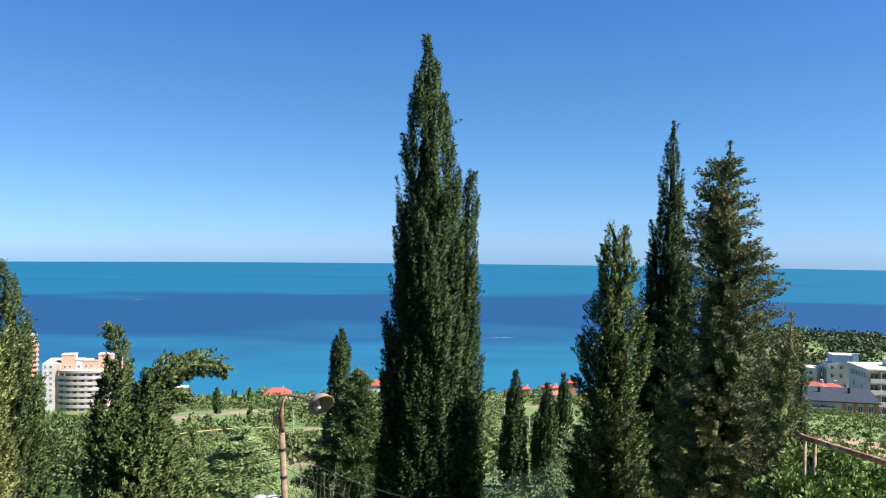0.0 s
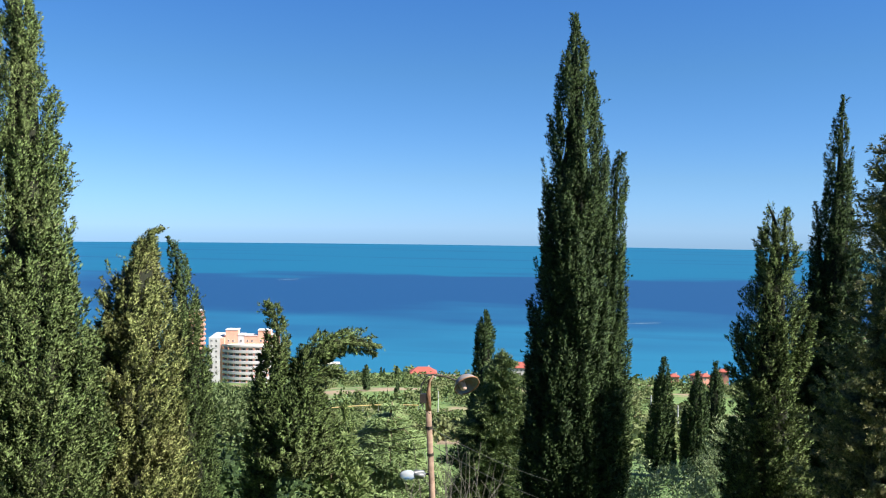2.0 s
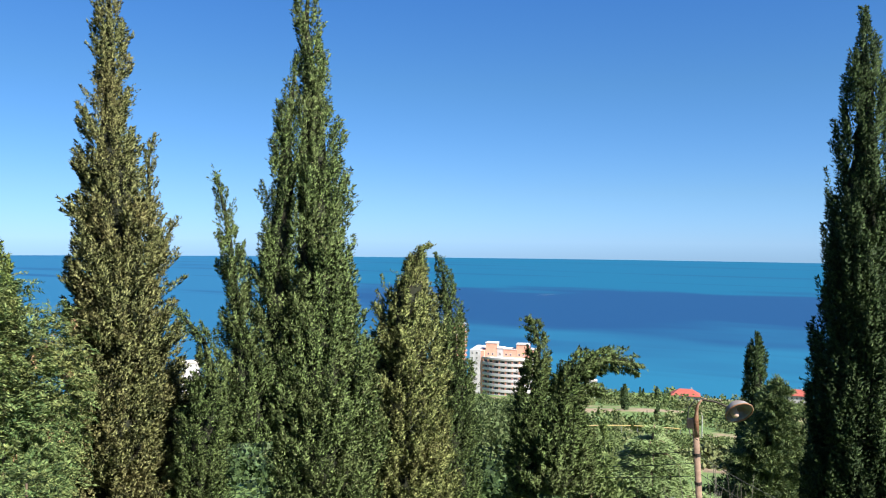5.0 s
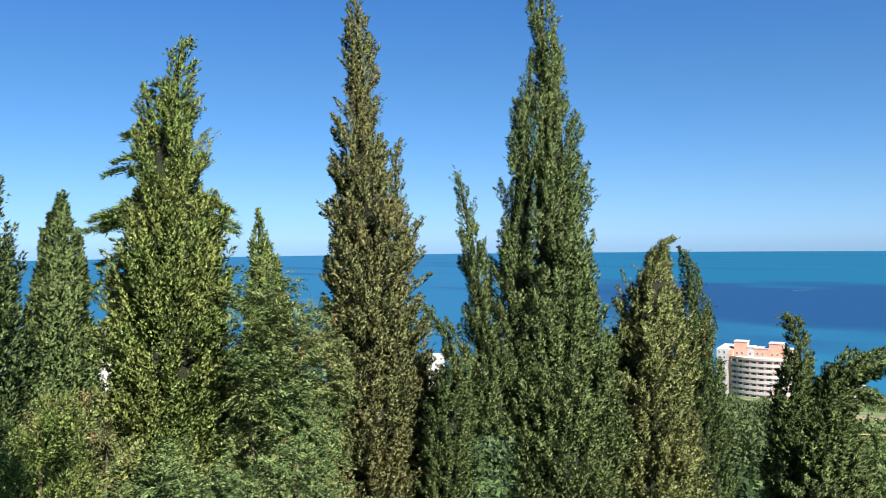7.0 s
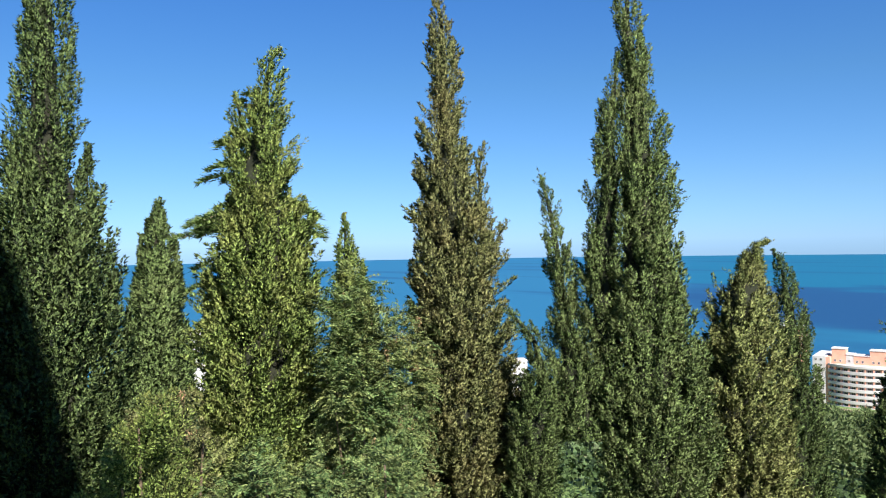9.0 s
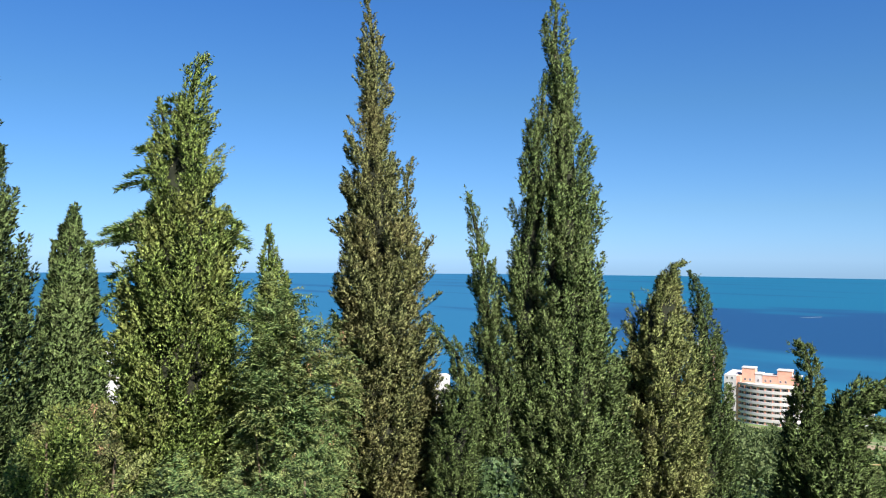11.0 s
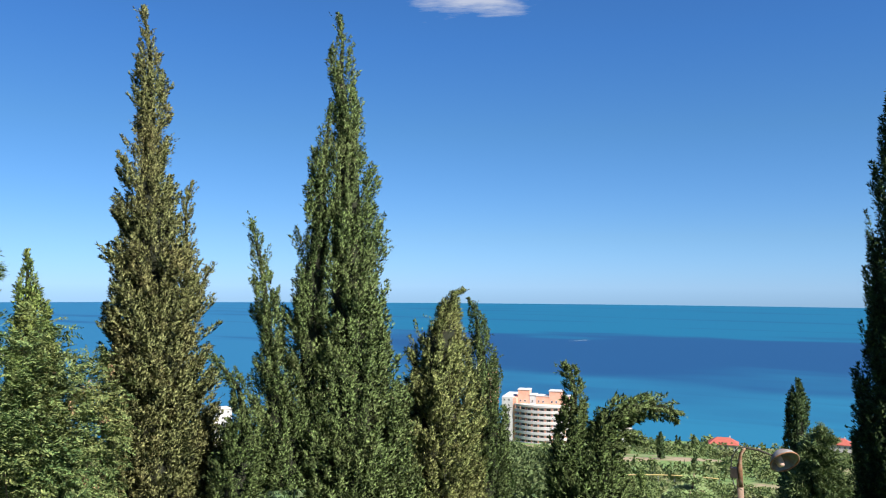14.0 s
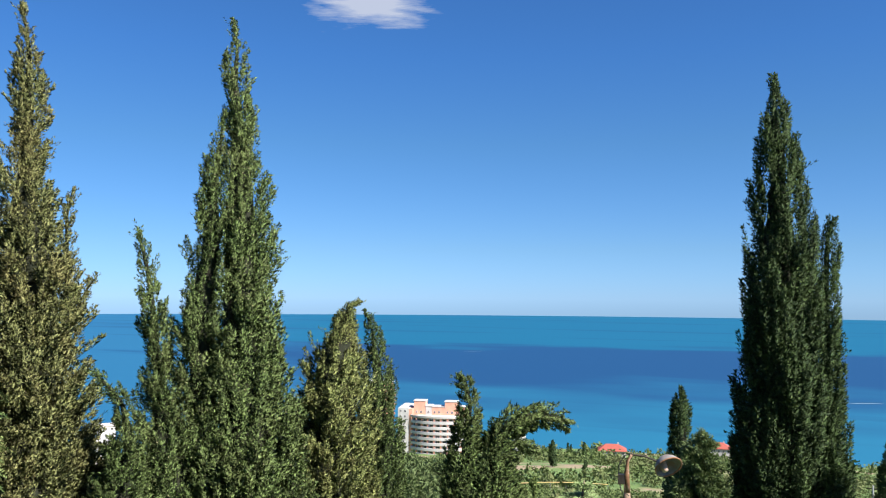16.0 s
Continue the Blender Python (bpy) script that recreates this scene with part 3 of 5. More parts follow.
def cedar(name, spec, mat, label, gap=0.45, spread=1.0, droop=0.25, seed=3, boughs=9, loose=0.0, fan=0.3):
    """A cedar: flat tiers of fan-shaped boughs with light between them."""
    x, y, gz, limbs, _ = stand(spec)
    rng = np.random.default_rng(seed)
    ob = root(name, x, y, gz, label, "cedar")
    limb = limbs[0]
    _, _, _, total = along(limb, np.array([0.5]))
    V, Q, n = [], [], 0
    tiers = max(4, int(min(total, 7.0) / gap))
    for k in range(tiers):
        c, _, r, _ = along(limb, np.array([(k + 0.4) * gap / total]))
        c, r = c[0], r[0] * spread
        for j in range(boughs):
            a = 2 * math.pi * (j + 0.7 * k + rng.uniform(-0.25, 0.25)) / boughs
            ln = r * rng.uniform(0.6, 1.1)
            c = c + np.array([0, 0, rng.normal() * loose])
            out, side = np.array([math.cos(a), math.sin(a), 0]), np.array([-math.sin(a), math.cos(a), 0])
            tip = c + out * ln + np.array([0, 0, 0.12 * ln - droop * ln])
            part("bough", tube([tuple(c), tuple(c + out * ln * 0.5 + np.array([0, 0, 0.1 * ln])), tuple(tip)], [0.03, 0.02, 0.006], 5), BARK, ob)
            m = int((160 + 1050 * fan) * ln)
            u, w = rng.random(m) ** 0.7, np.clip(rng.normal(size=m) * fan, -0.5, 0.5)
            w = w * np.sin(np.pi * np.clip(u, 0.1, 0.97)) ** 0.6
            pos = c + out * (u * ln)[:, None] + side * (w * ln)[:, None] + np.array([0, 0, 1.0]) * ((0.4 * u * (1 - u) + 0.12 * u - droop * u * u) * ln - np.abs(w) * 0.25 * ln + rng.normal(size=m) * 0.02)[:, None]
            way = unit(out * 0.8 + side * (np.sign(w) * 0.6)[:, None] + rng.normal(size=(m, 3)) * 0.3 + np.array([0, 0, 0.05]))
            v, q = leaf_quads(rng, pos, way, rng.uniform(0.1, 0.2, m), np.full(m, 0.035), np.tile([[0, 0, 1.0]], (m, 1)), True)
            V.append(v), Q.append(q + n)
            n += len(v)
    link_arrays("crown", np.concatenate(V), np.concatenate(Q), mat, ob)
    pts = [(limb[-1][0], limb[-1][1], -0.3)] + [(p[0], p[1], p[2]) for p in reversed(limb[:-1])]
    part("trunk", tube(pts, [max(0.015, 0.2 * (1 - p[2] / (pts[-1][2] + 0.2))) for p in pts]), BARK, ob, smooth=True)
    return ob


def bush(name, az, d, z_top, width, mat, label, category="bush", height=None, ll=0.12, lw=0.05, clumps=60, per=60, stretch=1.0, tl=0.4, tw=0.2, frond=0.0, dry=0, group=""):
    """A shrub or round tree: an uneven heap of leafy clumps on several stems."""
    x, y = place(az, d)
    gz = float(ground_z(x, y))
    ob = root(name, x, y, gz, label, category, group)
    rng = np.random.default_rng(int(abs(az) * 37 + d * 11))
    top = EYE + z_top - gz
    height = height or top
    u = unit(rng.normal(size=(clumps, 3)))
    rr = rng.uniform(0.5, 1.0, clumps) ** 0.6
    lob = 1 + 0.22 * np.sin(u[:, 0] * 5 + az) * np.sin(u[:, 2] * 6)
    c = u * (rr * lob)[:, None] * np.array([width, width, height / 2]) + np.array([0, 0, top - height / 2])
    c[:, 2] = np.maximum(c[:, 2], 0.1)
    way = unit(u * 0.6 + np.array([0, 0, 0.6]) + rng.normal(size=(clumps, 3)) * 0.5)
    if frond:
        f = np.repeat(np.arange(clumps), 7)
        fw = unit(way[f] * 0.5 + u[f] * 0.5 + rng.normal(size=(len(f), 3)) * 0.6)
        v, q = fronds(rng, c[f] + rng.normal(size=(len(f), 3)) * 0.1, fw, frond * rng.uniform(0.6, 1.2, len(f)))
    else:
        v, q = tufts_to_leaves(rng, c - way * tl / 2, way, np.full(clumps, tl) * rng.uniform(0.7, 1.3, clumps), np.full(clumps, tw), per, ll, lw, 0.9, slim=False)
    link_arrays("crown", v, q, mat, ob)
    if dry:
        f = rng.choice(clumps, dry, replace=False)
        down = unit(np.array([0, 0, -1.0]) + rng.normal(size=(dry, 3)) * 0.25)
        for i in range(dry):
            v, q = tufts_to_leaves(rng, c[f[i:i + 1]] * 1.06, down[i:i + 1], np.array([rng.uniform(0.14, 0.24)]), np.array([0.045]), 40, 0.045, 0.02, 0.5, slim=False)
            link_arrays("seed_cluster", v, q, WITHERED, ob, "withered pale brown spray")
    for k in range(4):
        e = c[rng.integers(clumps)]
        part("stem", tube([(e[0] * 0.1, e[1] * 0.1, -0.15), (e[0] * 0.4, e[1] * 0.4, e[2] * 0.5), tuple(e)], [0.06, 0.04, 0.012], 6), BARK, ob)
    return ob


T_C = (0.77, 18, [
    [(-0.16, 4.65, 0.06), (-0.14, 3.85, 0.24), (-0.10, 2.97, 0.37), (-0.11, 1.72, 0.48), (-0.09, 0.47, 0.66), (-0.05, -0.78, 0.69), (-0.04, -2.04, 0.84), (0.02, -5.55, 1.07)],
    [(0.23, 3.35, 0.03), (0.29, 2.6, 0.15), (0.37, 1.35, 0.23), (0.45, -0.78, 0.38), (0.5, -5.55, 0.60)],
    [(0.9, 1.67, 0.05), (0.81, 1.29, 0.16), (0.75, 0.48, 0.23), (0.73, -0.78, 0.29), (0.79, -3.28, 0.32), (0.85, -5.54, 0.41)],
])
T_R1 = (-11.75, 19, [
    [(-0.09, 0.62, 0.04), (0.05, 0.33, 0.16), (0.11, -0.25, 0.3), (0.1, -1.02, 0.45), (0.06, -2.06, 0.57), (0.04, -3.36, 0.66), (0.02, -5.72, 0.77)],
    [(0.28, 0.53, 0.04), (0.27, 0.01, 0.16), (0.35, -0.76, 0.26)],
    [(0.86, -1.71, 0.19), (0.68, -2.3, 0.29), (0.5, -3.08, 0.4)],
])
T_R2 = (-15.33, 21, [
    [(0.2, 3.15, 0.03), (0.15, 2.42, 0.18), (0.16, 1.57, 0.28), (0.13, 0.59, 0.38), (0.12, -0.82, 0.56), (0.09, -2.93, 0.67), (0.03, -6.21, 0.88)],
    [(-0.35, 0.7, 0.03), (-0.27, 0.16, 0.15), (-0.23, -0.83, 0.23), (-0.22, -2.24, 0.32)],
])
T_R3 = (-18.26, 17, [
    [(0.35, 2.13, 0.02), (0.34, 1.8, 0.12), (0.22, 1.54, 0.3), (0.19, 0.7, 0.5), (0.24, -0.19, 0.66), (0.35, -1.31, 0.85), (0.21, -2.21, 0.97), (0.08, -3.56, 1.07), (0.02, -4.94, 1.16)],
])
T_R4 = (-22.29, 15.5, [
    [(0.28, -1.1, 0.02), (0.25, -1.5, 0.16), (0.18, -2.05, 0.29), (0.08, -2.95, 0.41), (0.02, -4.38, 0.56)],
])
T_R5 = (-23.91, 30, [
    [(-0.02, -3.21, 0.04), (-0.0, -4.5, 0.19), (0.01, -6.22, 0.21), (0.04, -8.36, 0.25)],
])
T_S1 = (-5.00, 45, [
    [(0.14, -6.8, 0.08), (0.13, -8.46, 0.43), (0.06, -10.96, 0.7), (0.05, -12.83, 0.78)],
])
T_S2 = (-7.25, 45, [
    [(0.12, -7.47, 0.08), (0.1, -9.03, 0.51), (0.06, -10.89, 0.7), (0.04, -12.39, 0.78)],
])
T_S3 = (-8.46, 48, [
    [(0.08, -7.34, 0.08), (0.07, -8.93, 0.42), (0.03, -11.58, 0.58), (0.05, -13.1, 0.63)],
])
T_SC = (7.20, 40, [
    [(0.1, -4.04, 0.07), (0.09, -5.37, 0.45), (0.05, -7.3, 0.59), (0.02, -9.51, 0.7), (0.04, -11.73, 0.77)],
])
T_PN = (6.88, 26, [
    [(0.42, -3.94, 0.11), (0.43, -4.57, 0.47), (0.36, -5.47, 0.69), (0.2, -6.55, 1.05), (0.03, -8.02, 1.36)],
])
T_AR = (22.38, 15, [
    [(-0.06, -1.45, 0.04), (0.12, -1.53, 0.12), (0.19, -1.92, 0.19), (0.16, -2.41, 0.25), (0.09, -3.18, 0.34), (0.02, -4.35, 0.42)],
    [(2.0, -2.3, 0.07), (1.79, -2.15, 0.19), (1.48, -2.11, 0.23), (1.18, -2.14, 0.25), (0.87, -2.31, 0.3), (0.66, -2.78, 0.34), (0.55, -3.51, 0.63), (0.51, -4.41, 0.79)],
    [(1.44, -2.7, 0.07), (1.1, -2.61, 0.13), (0.78, -2.79, 0.21)],
])
T_E = (31.14, 19.5, [
    [(0.62, -0.03, 0.05), (0.40, -0.21, 0.17), (0.24, -0.81, 0.46), (0.11, -1.62, 0.68), (0.05, -2.83, 0.85), (0.00, -4.32, 0.99), (0.02, -6.11, 1.22)],
    [(-0.65, -1.49, 0.08), (-0.48, -1.96, 0.21), (-0.34, -2.57, 0.38)],
    [(-0.89, -2.31, 0.07), (-0.62, -2.84, 0.25), (-0.40, -3.66, 0.38)],
])
T_K = (27.70, 21, [
    [(-0.41, -0.32, 0.02), (-0.25, -0.80, 0.18), (-0.10, -1.74, 0.33), (-0.01, -3.62, 0.55), (0.02, -6.55, 0.67)],
])
T_D = (36.77, 18, [
    [(-0.47, 6.01, 0.02), (-0.37, 5.45, 0.14), (-0.42, 4.57, 0.30), (-0.30, 3.59, 0.38), (-0.24, 2.49, 0.46), (-0.22, 1.52, 0.61), (-0.17, 0.31, 0.61), (-0.08, -1.13, 0.79), (-0.01, -2.79, 1.00), (0.05, -4.23, 1.15)],
    [(-0.62, 3.96, 0.04), (-0.67, 3.32, 0.18), (-0.79, 2.34, 0.30), (-0.79, 1.26, 0.43), (-0.93, 0.06, 0.46), (-0.94, -1.36, 0.52), (-0.85, -4.19, 0.65)],
    [(-2.3, 1.44, 0.02), (-2.16, 0.99, 0.16), (-2.01, 0.29, 0.22), (-1.9, -0.65, 0.29), (-1.81, -1.58, 0.31), (-1.56, -2.75, 0.58), (-1.41, -4.16, 0.84)],
])
T_I = (49.94, 18, [
    [(-0.42, 5.77, 0.02), (-0.32, 5.28, 0.12), (-0.25, 4.67, 0.22), (-0.24, 3.69, 0.31), (-0.25, 2.58, 0.38), (-0.22, 1.72, 0.52), (-0.13, 0.73, 0.68), (-0.04, -0.39, 0.83), (0.0, -1.75, 0.92), (-0.05, -3.62, 1.13), (-0.08, -5.9, 1.24)],
    [(0.61, 2.16, 0.04), (0.52, 1.64, 0.12), (0.54, 0.71, 0.21), (0.6, -0.53, 0.33)],
    [(1.13, 0.42, 0.05), (0.96, 0.18, 0.10), (0.69, -0.41, 0.16)],
])
T_I2 = (44.81, 17, [
    [(-0.54, -1.4, 0.06), (-0.24, -1.7, 0.15), (0.04, -2.06, 0.19), (0.2, -2.77, 0.33), (0.04, -3.94, 0.47), (-0.07, -5.62, 0.56)],
])
T_F = (63.64, 16, [
    [(0.49, 3.71, 0.07), (0.32, 3.55, 0.19), (0.22, 3.07, 0.23), (0.14, 2.33, 0.35), (0.1, 1.48, 0.52), (0.07, 0.64, 0.69), (0.07, -0.32, 0.85), (0.07, -1.49, 1.01), (0.03, -2.98, 1.12), (-0.07, -4.93, 1.27)],
    [(-0.36, 2.82, 0.03), (-0.27, 2.43, 0.16), (-0.19, 1.91, 0.27)],
    [(0.87, 0.89, 0.04), (0.79, 0.51, 0.15), (0.63, -0.13, 0.27)],
])
T_G = (70.25, 30, [
    [(0.18, 1.67, 0.04), (0.16, 0.71, 0.33), (0.15, -0.45, 0.58), (0.1, -2.19, 0.87), (0.05, -4.12, 1.08), (-0.08, -7.21, 1.24)],
    [(-0.37, 0.38, 0.04), (-0.35, -0.43, 0.23), (-0.36, -1.77, 0.33)],
    [(0.72, 0.15, 0.04), (0.7, -0.67, 0.21), (0.68, -1.83, 0.33)],
])
T_J = (77.10, 13, [
    [(0.08, 5.13, 0.02), (0.11, 4.14, 0.12), (0.13, 3.37, 0.34), (0.14, 2.59, 0.39), (0.12, 1.82, 0.44), (0.1, 0.88, 0.61), (0.08, -0.06, 0.86), (0.06, -1.0, 1.01), (-0.01, -2.25, 1.12), (-0.06, -3.52, 1.17)],
    [(0.67, 1.48, 0.02), (0.65, 1.04, 0.07), (0.67, 0.4, 0.12), (0.73, -0.4, 0.18), (0.79, -1.38, 0.23)],
])
T_H = (57.14, 26, [
    [(-0.24, 0.91, 0.04), (-0.2, 0.01, 0.22), (-0.11, -0.88, 0.43), (-0.01, -1.86, 0.57), (-0.0, -3.65, 0.72), (-0.04, -6.15, 0.83)],
])
T_PC = (14.12, 23, [
    [(0.19, -4.95, 0.05), (0.13, -5.54, 0.48), (0.08, -6.16, 0.83), (0.03, -6.96, 1.12)],
])
T_SD = (17.05, 30, [
    [(0.03, -6.49, 0.04), (0.04, -7.33, 0.19), (0.03, -8.97, 0.38)],
])
T_CD = (63.40, 19, [
    [(-0.24, 2.58, 0.05), (-0.28, 1.65, 0.86), (-0.24, 0.64, 1.18), (-0.08, -0.25, 1.23), (-0.0, -1.26, 1.18)],
])


cypress("cypress", T_C, CYPRESS_DARK, "tall dark green columnar cypress with several upright tips", L=0.85, W=0.08, lump=0.6, gaps=0.7, lean=0.08, dens=26, per=150)
cypress("cypress", T_R1, CYPRESS_DEEP, "bushy green cypress with wispy curling top shoots", L=0.45, W=0.1, lump=0.72, lean=0.25, shoots=3.0)
cypress("cypress", T_R2, CYPRESS_DARK, "slender almost black cypress with a nodding tip", L=0.6, lump=0.52)
layered("fir", T_R3, FIR, "broad fir with browned inner twigs and ragged branches", "fir", gap=0.13, core=0.42, branches=11, ll=0.062, lw=0.024, tl=0.24, tw=0.06, per=25, rise=0.55, droop=0.15, spread=1.25)
layered("fir", T_R4, FIR, "small dark fir with upswept side branches", "fir", gap=0.14, core=0.42, branches=9, ll=0.062, lw=0.024, tl=0.24, tw=0.06, per=25, rise=0.6, droop=0.1, spread=1.2)
cypress("cypress", T_R5, CYPRESS_DARK, "thin young cypress beside the rusty railing", ll=0.12, lw=0.05, dens=16, per=60, L=0.7, W=0.1, shoots=1)
for spec in (T_S1, T_S2, T_S3):
    cypress("cypress", spec, CYPRESS_DARK, "narrow cypress standing on the slope below", ll=0.12, lw=0.06, dens=13, per=55, L=0.9, W=0.1, shoots=0, lump=0.33, step=0.16, group="cypresses on the slope")
cypress("cypress", T_SC, CYPRESS_DARK, "narrow cypress standing behind a dark pine", ll=0.12, lw=0.06, dens=14, per=55, L=0.8, W=0.1, shoots=0, lump=0.33, step=0.16)
layered("pine", T_PN, PINE, "dense dark conifer behind the lamp post", "pine", ll=0.12, lw=0.04, tl=0.36, tw=0.12, core=0.5, gap=0.15, branches=11, per=20, rise=0.4)
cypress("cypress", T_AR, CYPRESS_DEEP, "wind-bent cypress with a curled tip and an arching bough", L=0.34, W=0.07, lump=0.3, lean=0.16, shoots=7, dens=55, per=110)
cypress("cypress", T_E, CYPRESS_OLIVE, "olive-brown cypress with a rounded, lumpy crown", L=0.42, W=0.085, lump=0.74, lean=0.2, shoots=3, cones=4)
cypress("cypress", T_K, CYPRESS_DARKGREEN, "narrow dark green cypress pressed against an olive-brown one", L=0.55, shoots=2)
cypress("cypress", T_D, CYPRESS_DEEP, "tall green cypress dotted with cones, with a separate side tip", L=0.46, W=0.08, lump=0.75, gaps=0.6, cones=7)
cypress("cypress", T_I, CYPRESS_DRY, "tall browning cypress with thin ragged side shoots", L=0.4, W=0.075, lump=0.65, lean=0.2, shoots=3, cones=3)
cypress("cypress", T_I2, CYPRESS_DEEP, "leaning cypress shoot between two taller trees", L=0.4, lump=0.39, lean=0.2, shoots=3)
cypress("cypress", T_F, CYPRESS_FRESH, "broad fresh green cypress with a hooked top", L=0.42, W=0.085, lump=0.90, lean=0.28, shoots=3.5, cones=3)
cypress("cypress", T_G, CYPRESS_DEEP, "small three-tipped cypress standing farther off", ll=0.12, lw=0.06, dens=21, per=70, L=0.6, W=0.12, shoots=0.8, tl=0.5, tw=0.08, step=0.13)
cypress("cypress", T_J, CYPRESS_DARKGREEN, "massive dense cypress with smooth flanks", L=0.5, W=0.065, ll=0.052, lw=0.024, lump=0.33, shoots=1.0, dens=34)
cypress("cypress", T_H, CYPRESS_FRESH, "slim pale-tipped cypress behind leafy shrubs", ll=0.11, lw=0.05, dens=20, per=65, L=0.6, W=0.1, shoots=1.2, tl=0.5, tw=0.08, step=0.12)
cedar("cedar", T_CD, CEDAR_GREEN, "cedar with flat spreading branch tips", gap=0.42, spread=1.4, droop=0.18, seed=4, boughs=9, loose=0.16, fan=0.15)
cedar("cedar", T_PC, CEDAR, "pale grey-green cedar with flat drooping branches", gap=0.34, spread=1.7, droop=0.28)
cypress("cypress", T_SD, CYPRESS, "small young cypress on the slope below the arching tree", ll=0.13, lw=0.06, dens=14, per=55, L=0.7, W=0.11, shoots=0.8, step=0.12)

# ---- shrubs and broad-leaved trees near the house ----
bush("olive_tree", -5.98, 21, -5.80, 1.5, OLIVE, "silvery olive tree with feathery crown", "olive tree", clumps=300, ll=0.09, lw=0.026, tl=0.4, tw=0.16)
bush("olive_tree", -8.91, 23, -5.30, 1.0, OLIVE, "grey-leaved olive tree beside slim cypresses", "olive tree", clumps=220, ll=0.09, lw=0.026)
bush("olive_tree", -4.00, 19, -5.43, 1.1, OLIVE, "low silvery olive shrub", "olive tree", clumps=220, ll=0.09, lw=0.026)
bush("shrub", -25.67, 10.5, -2.31, 0.55, BROADLEAF, "leafy green climber growing over the rusty railing", "shrub", clumps=150, per=110, ll=0.06, lw=0.045, height=2.2, tl=0.3, tw=0.16)
bush("shrub", -28.07, 11, -2.61, 0.5, BROADLEAF, "leafy green shrub below the rusty railing", "shrub", clumps=110, per=110, ll=0.06, lw=0.045, height=2.0, tl=0.3, tw=0.16)
bush("shrub", -23.54, 11, -2.75, 0.45, BROADLEAF, "dark leafy shrub at the foot of the fir", "shrub", clumps=110, ll=0.1, lw=0.06, height=2.0, tl=0.3, tw=0.16)
bush("shrub", -24.21, 8.4, -2.14, 0.3, BROADLEAF, "small leafy shrub at the foot of the railing posts", "shrub", clumps=70, per=90, ll=0.055, lw=0.035, height=1.0, tl=0.25, tw=0.12)
bush("shrub", 17.39, 17, -4.39, 0.6, VINES, "bright green shrub under the arching cypress", "shrub", clumps=120, ll=0.12, lw=0.06, height=3.0)
bush("tree_of_heaven", 56.60, 15, -0.72, 0.82, AILANTHUS, "dark broad-leaved tree with long pinnate leaves", "tree", clumps=420, per=46, ll=0.2, lw=0.06, height=5.0, tl=0.6, tw=0.2, frond=0.36, dry=30)
bush("tree_of_heaven", 53.90, 15.5, -1.35, 0.42, AILANTHUS, "dark broad-leaved tree with drooping seed clusters", "tree", clumps=130, per=46, ll=0.2, lw=0.06, height=3.0, tl=0.6, tw=0.2, frond=0.34, dry=12)
bush("shrub", 71.13, 10, -1.66, 0.55, CYPRESS_FRESH, "yellow-green shrub with dry brown leaf sprays", "shrub", clumps=300, per=95, ll=0.05, lw=0.02, height=3.6, tl=0.34, tw=0.09, dry=9)
bush("shrub", 69.10, 11, -1.84, 0.55, CYPRESS_DRY, "olive-yellow shrub with withered leaves", "shrub", clumps=260, per=95, ll=0.05, lw=0.02, height=3.2, tl=0.34, tw=0.09, dry=8)
bush("shrub", 64.10, 9, -2.20, 0.62, AILANTHUS, "dense green shrub with small feathery leaves", "shrub", clumps=210, per=60, ll=0.09, lw=0.03, height=2.6, tl=0.35, tw=0.12, frond=0.27)
bush("shrub", 55.08, 9, -2.22, 0.6, AILANTHUS, "dense green shrub with long feathery shoots", "shrub", clumps=210, per=60, ll=0.09, lw=0.03, height=2.6, tl=0.4, tw=0.12, frond=0.27)
bush("shrub", 59.68, 9, -2.44, 0.5, AILANTHUS, "low green shrub with feathery leaves", "shrub", clumps=210, per=60, ll=0.09, lw=0.03, height=2.2, tl=0.35, tw=0.12, frond=0.27)
bush("shrub", 45.63, 20, -3.22, 0.8, CYPRESS_DARK, "dark shrub in the gap between two cypresses", "shrub", clumps=260, per=46, height=5.0)
bush("holm_oak", 24.72, 55, -11.4, 2.4, OAK, "round grey-green tree on the slope", "tree", clumps=260, per=70, ll=0.28, lw=0.13, height=6.5, tl=1.0, tw=0.5)
bush("holm_oak", 25.36, 62, -13.3, 2.2, OAK, "round grey-green tree on the slope", "tree", clumps=240, per=70, ll=0.28, lw=0.13, height=6.0, tl=1.0, tw=0.5)
bush("pine", 23.38, 70, -13.7, 2.6, PINE, "dark spreading pine below the apartment block", "pine", clumps=260, per=70, ll=0.3, lw=0.09, height=5.0, tl=1.0, tw=0.5)
bush("pine", 25.04, 85, -16.3, 2.2, PINE, "dark spreading pine below the apartment block", "pine", clumps=200, per=70, ll=0.3, lw=0.09, height=5.0, tl=1.0, tw=0.5)


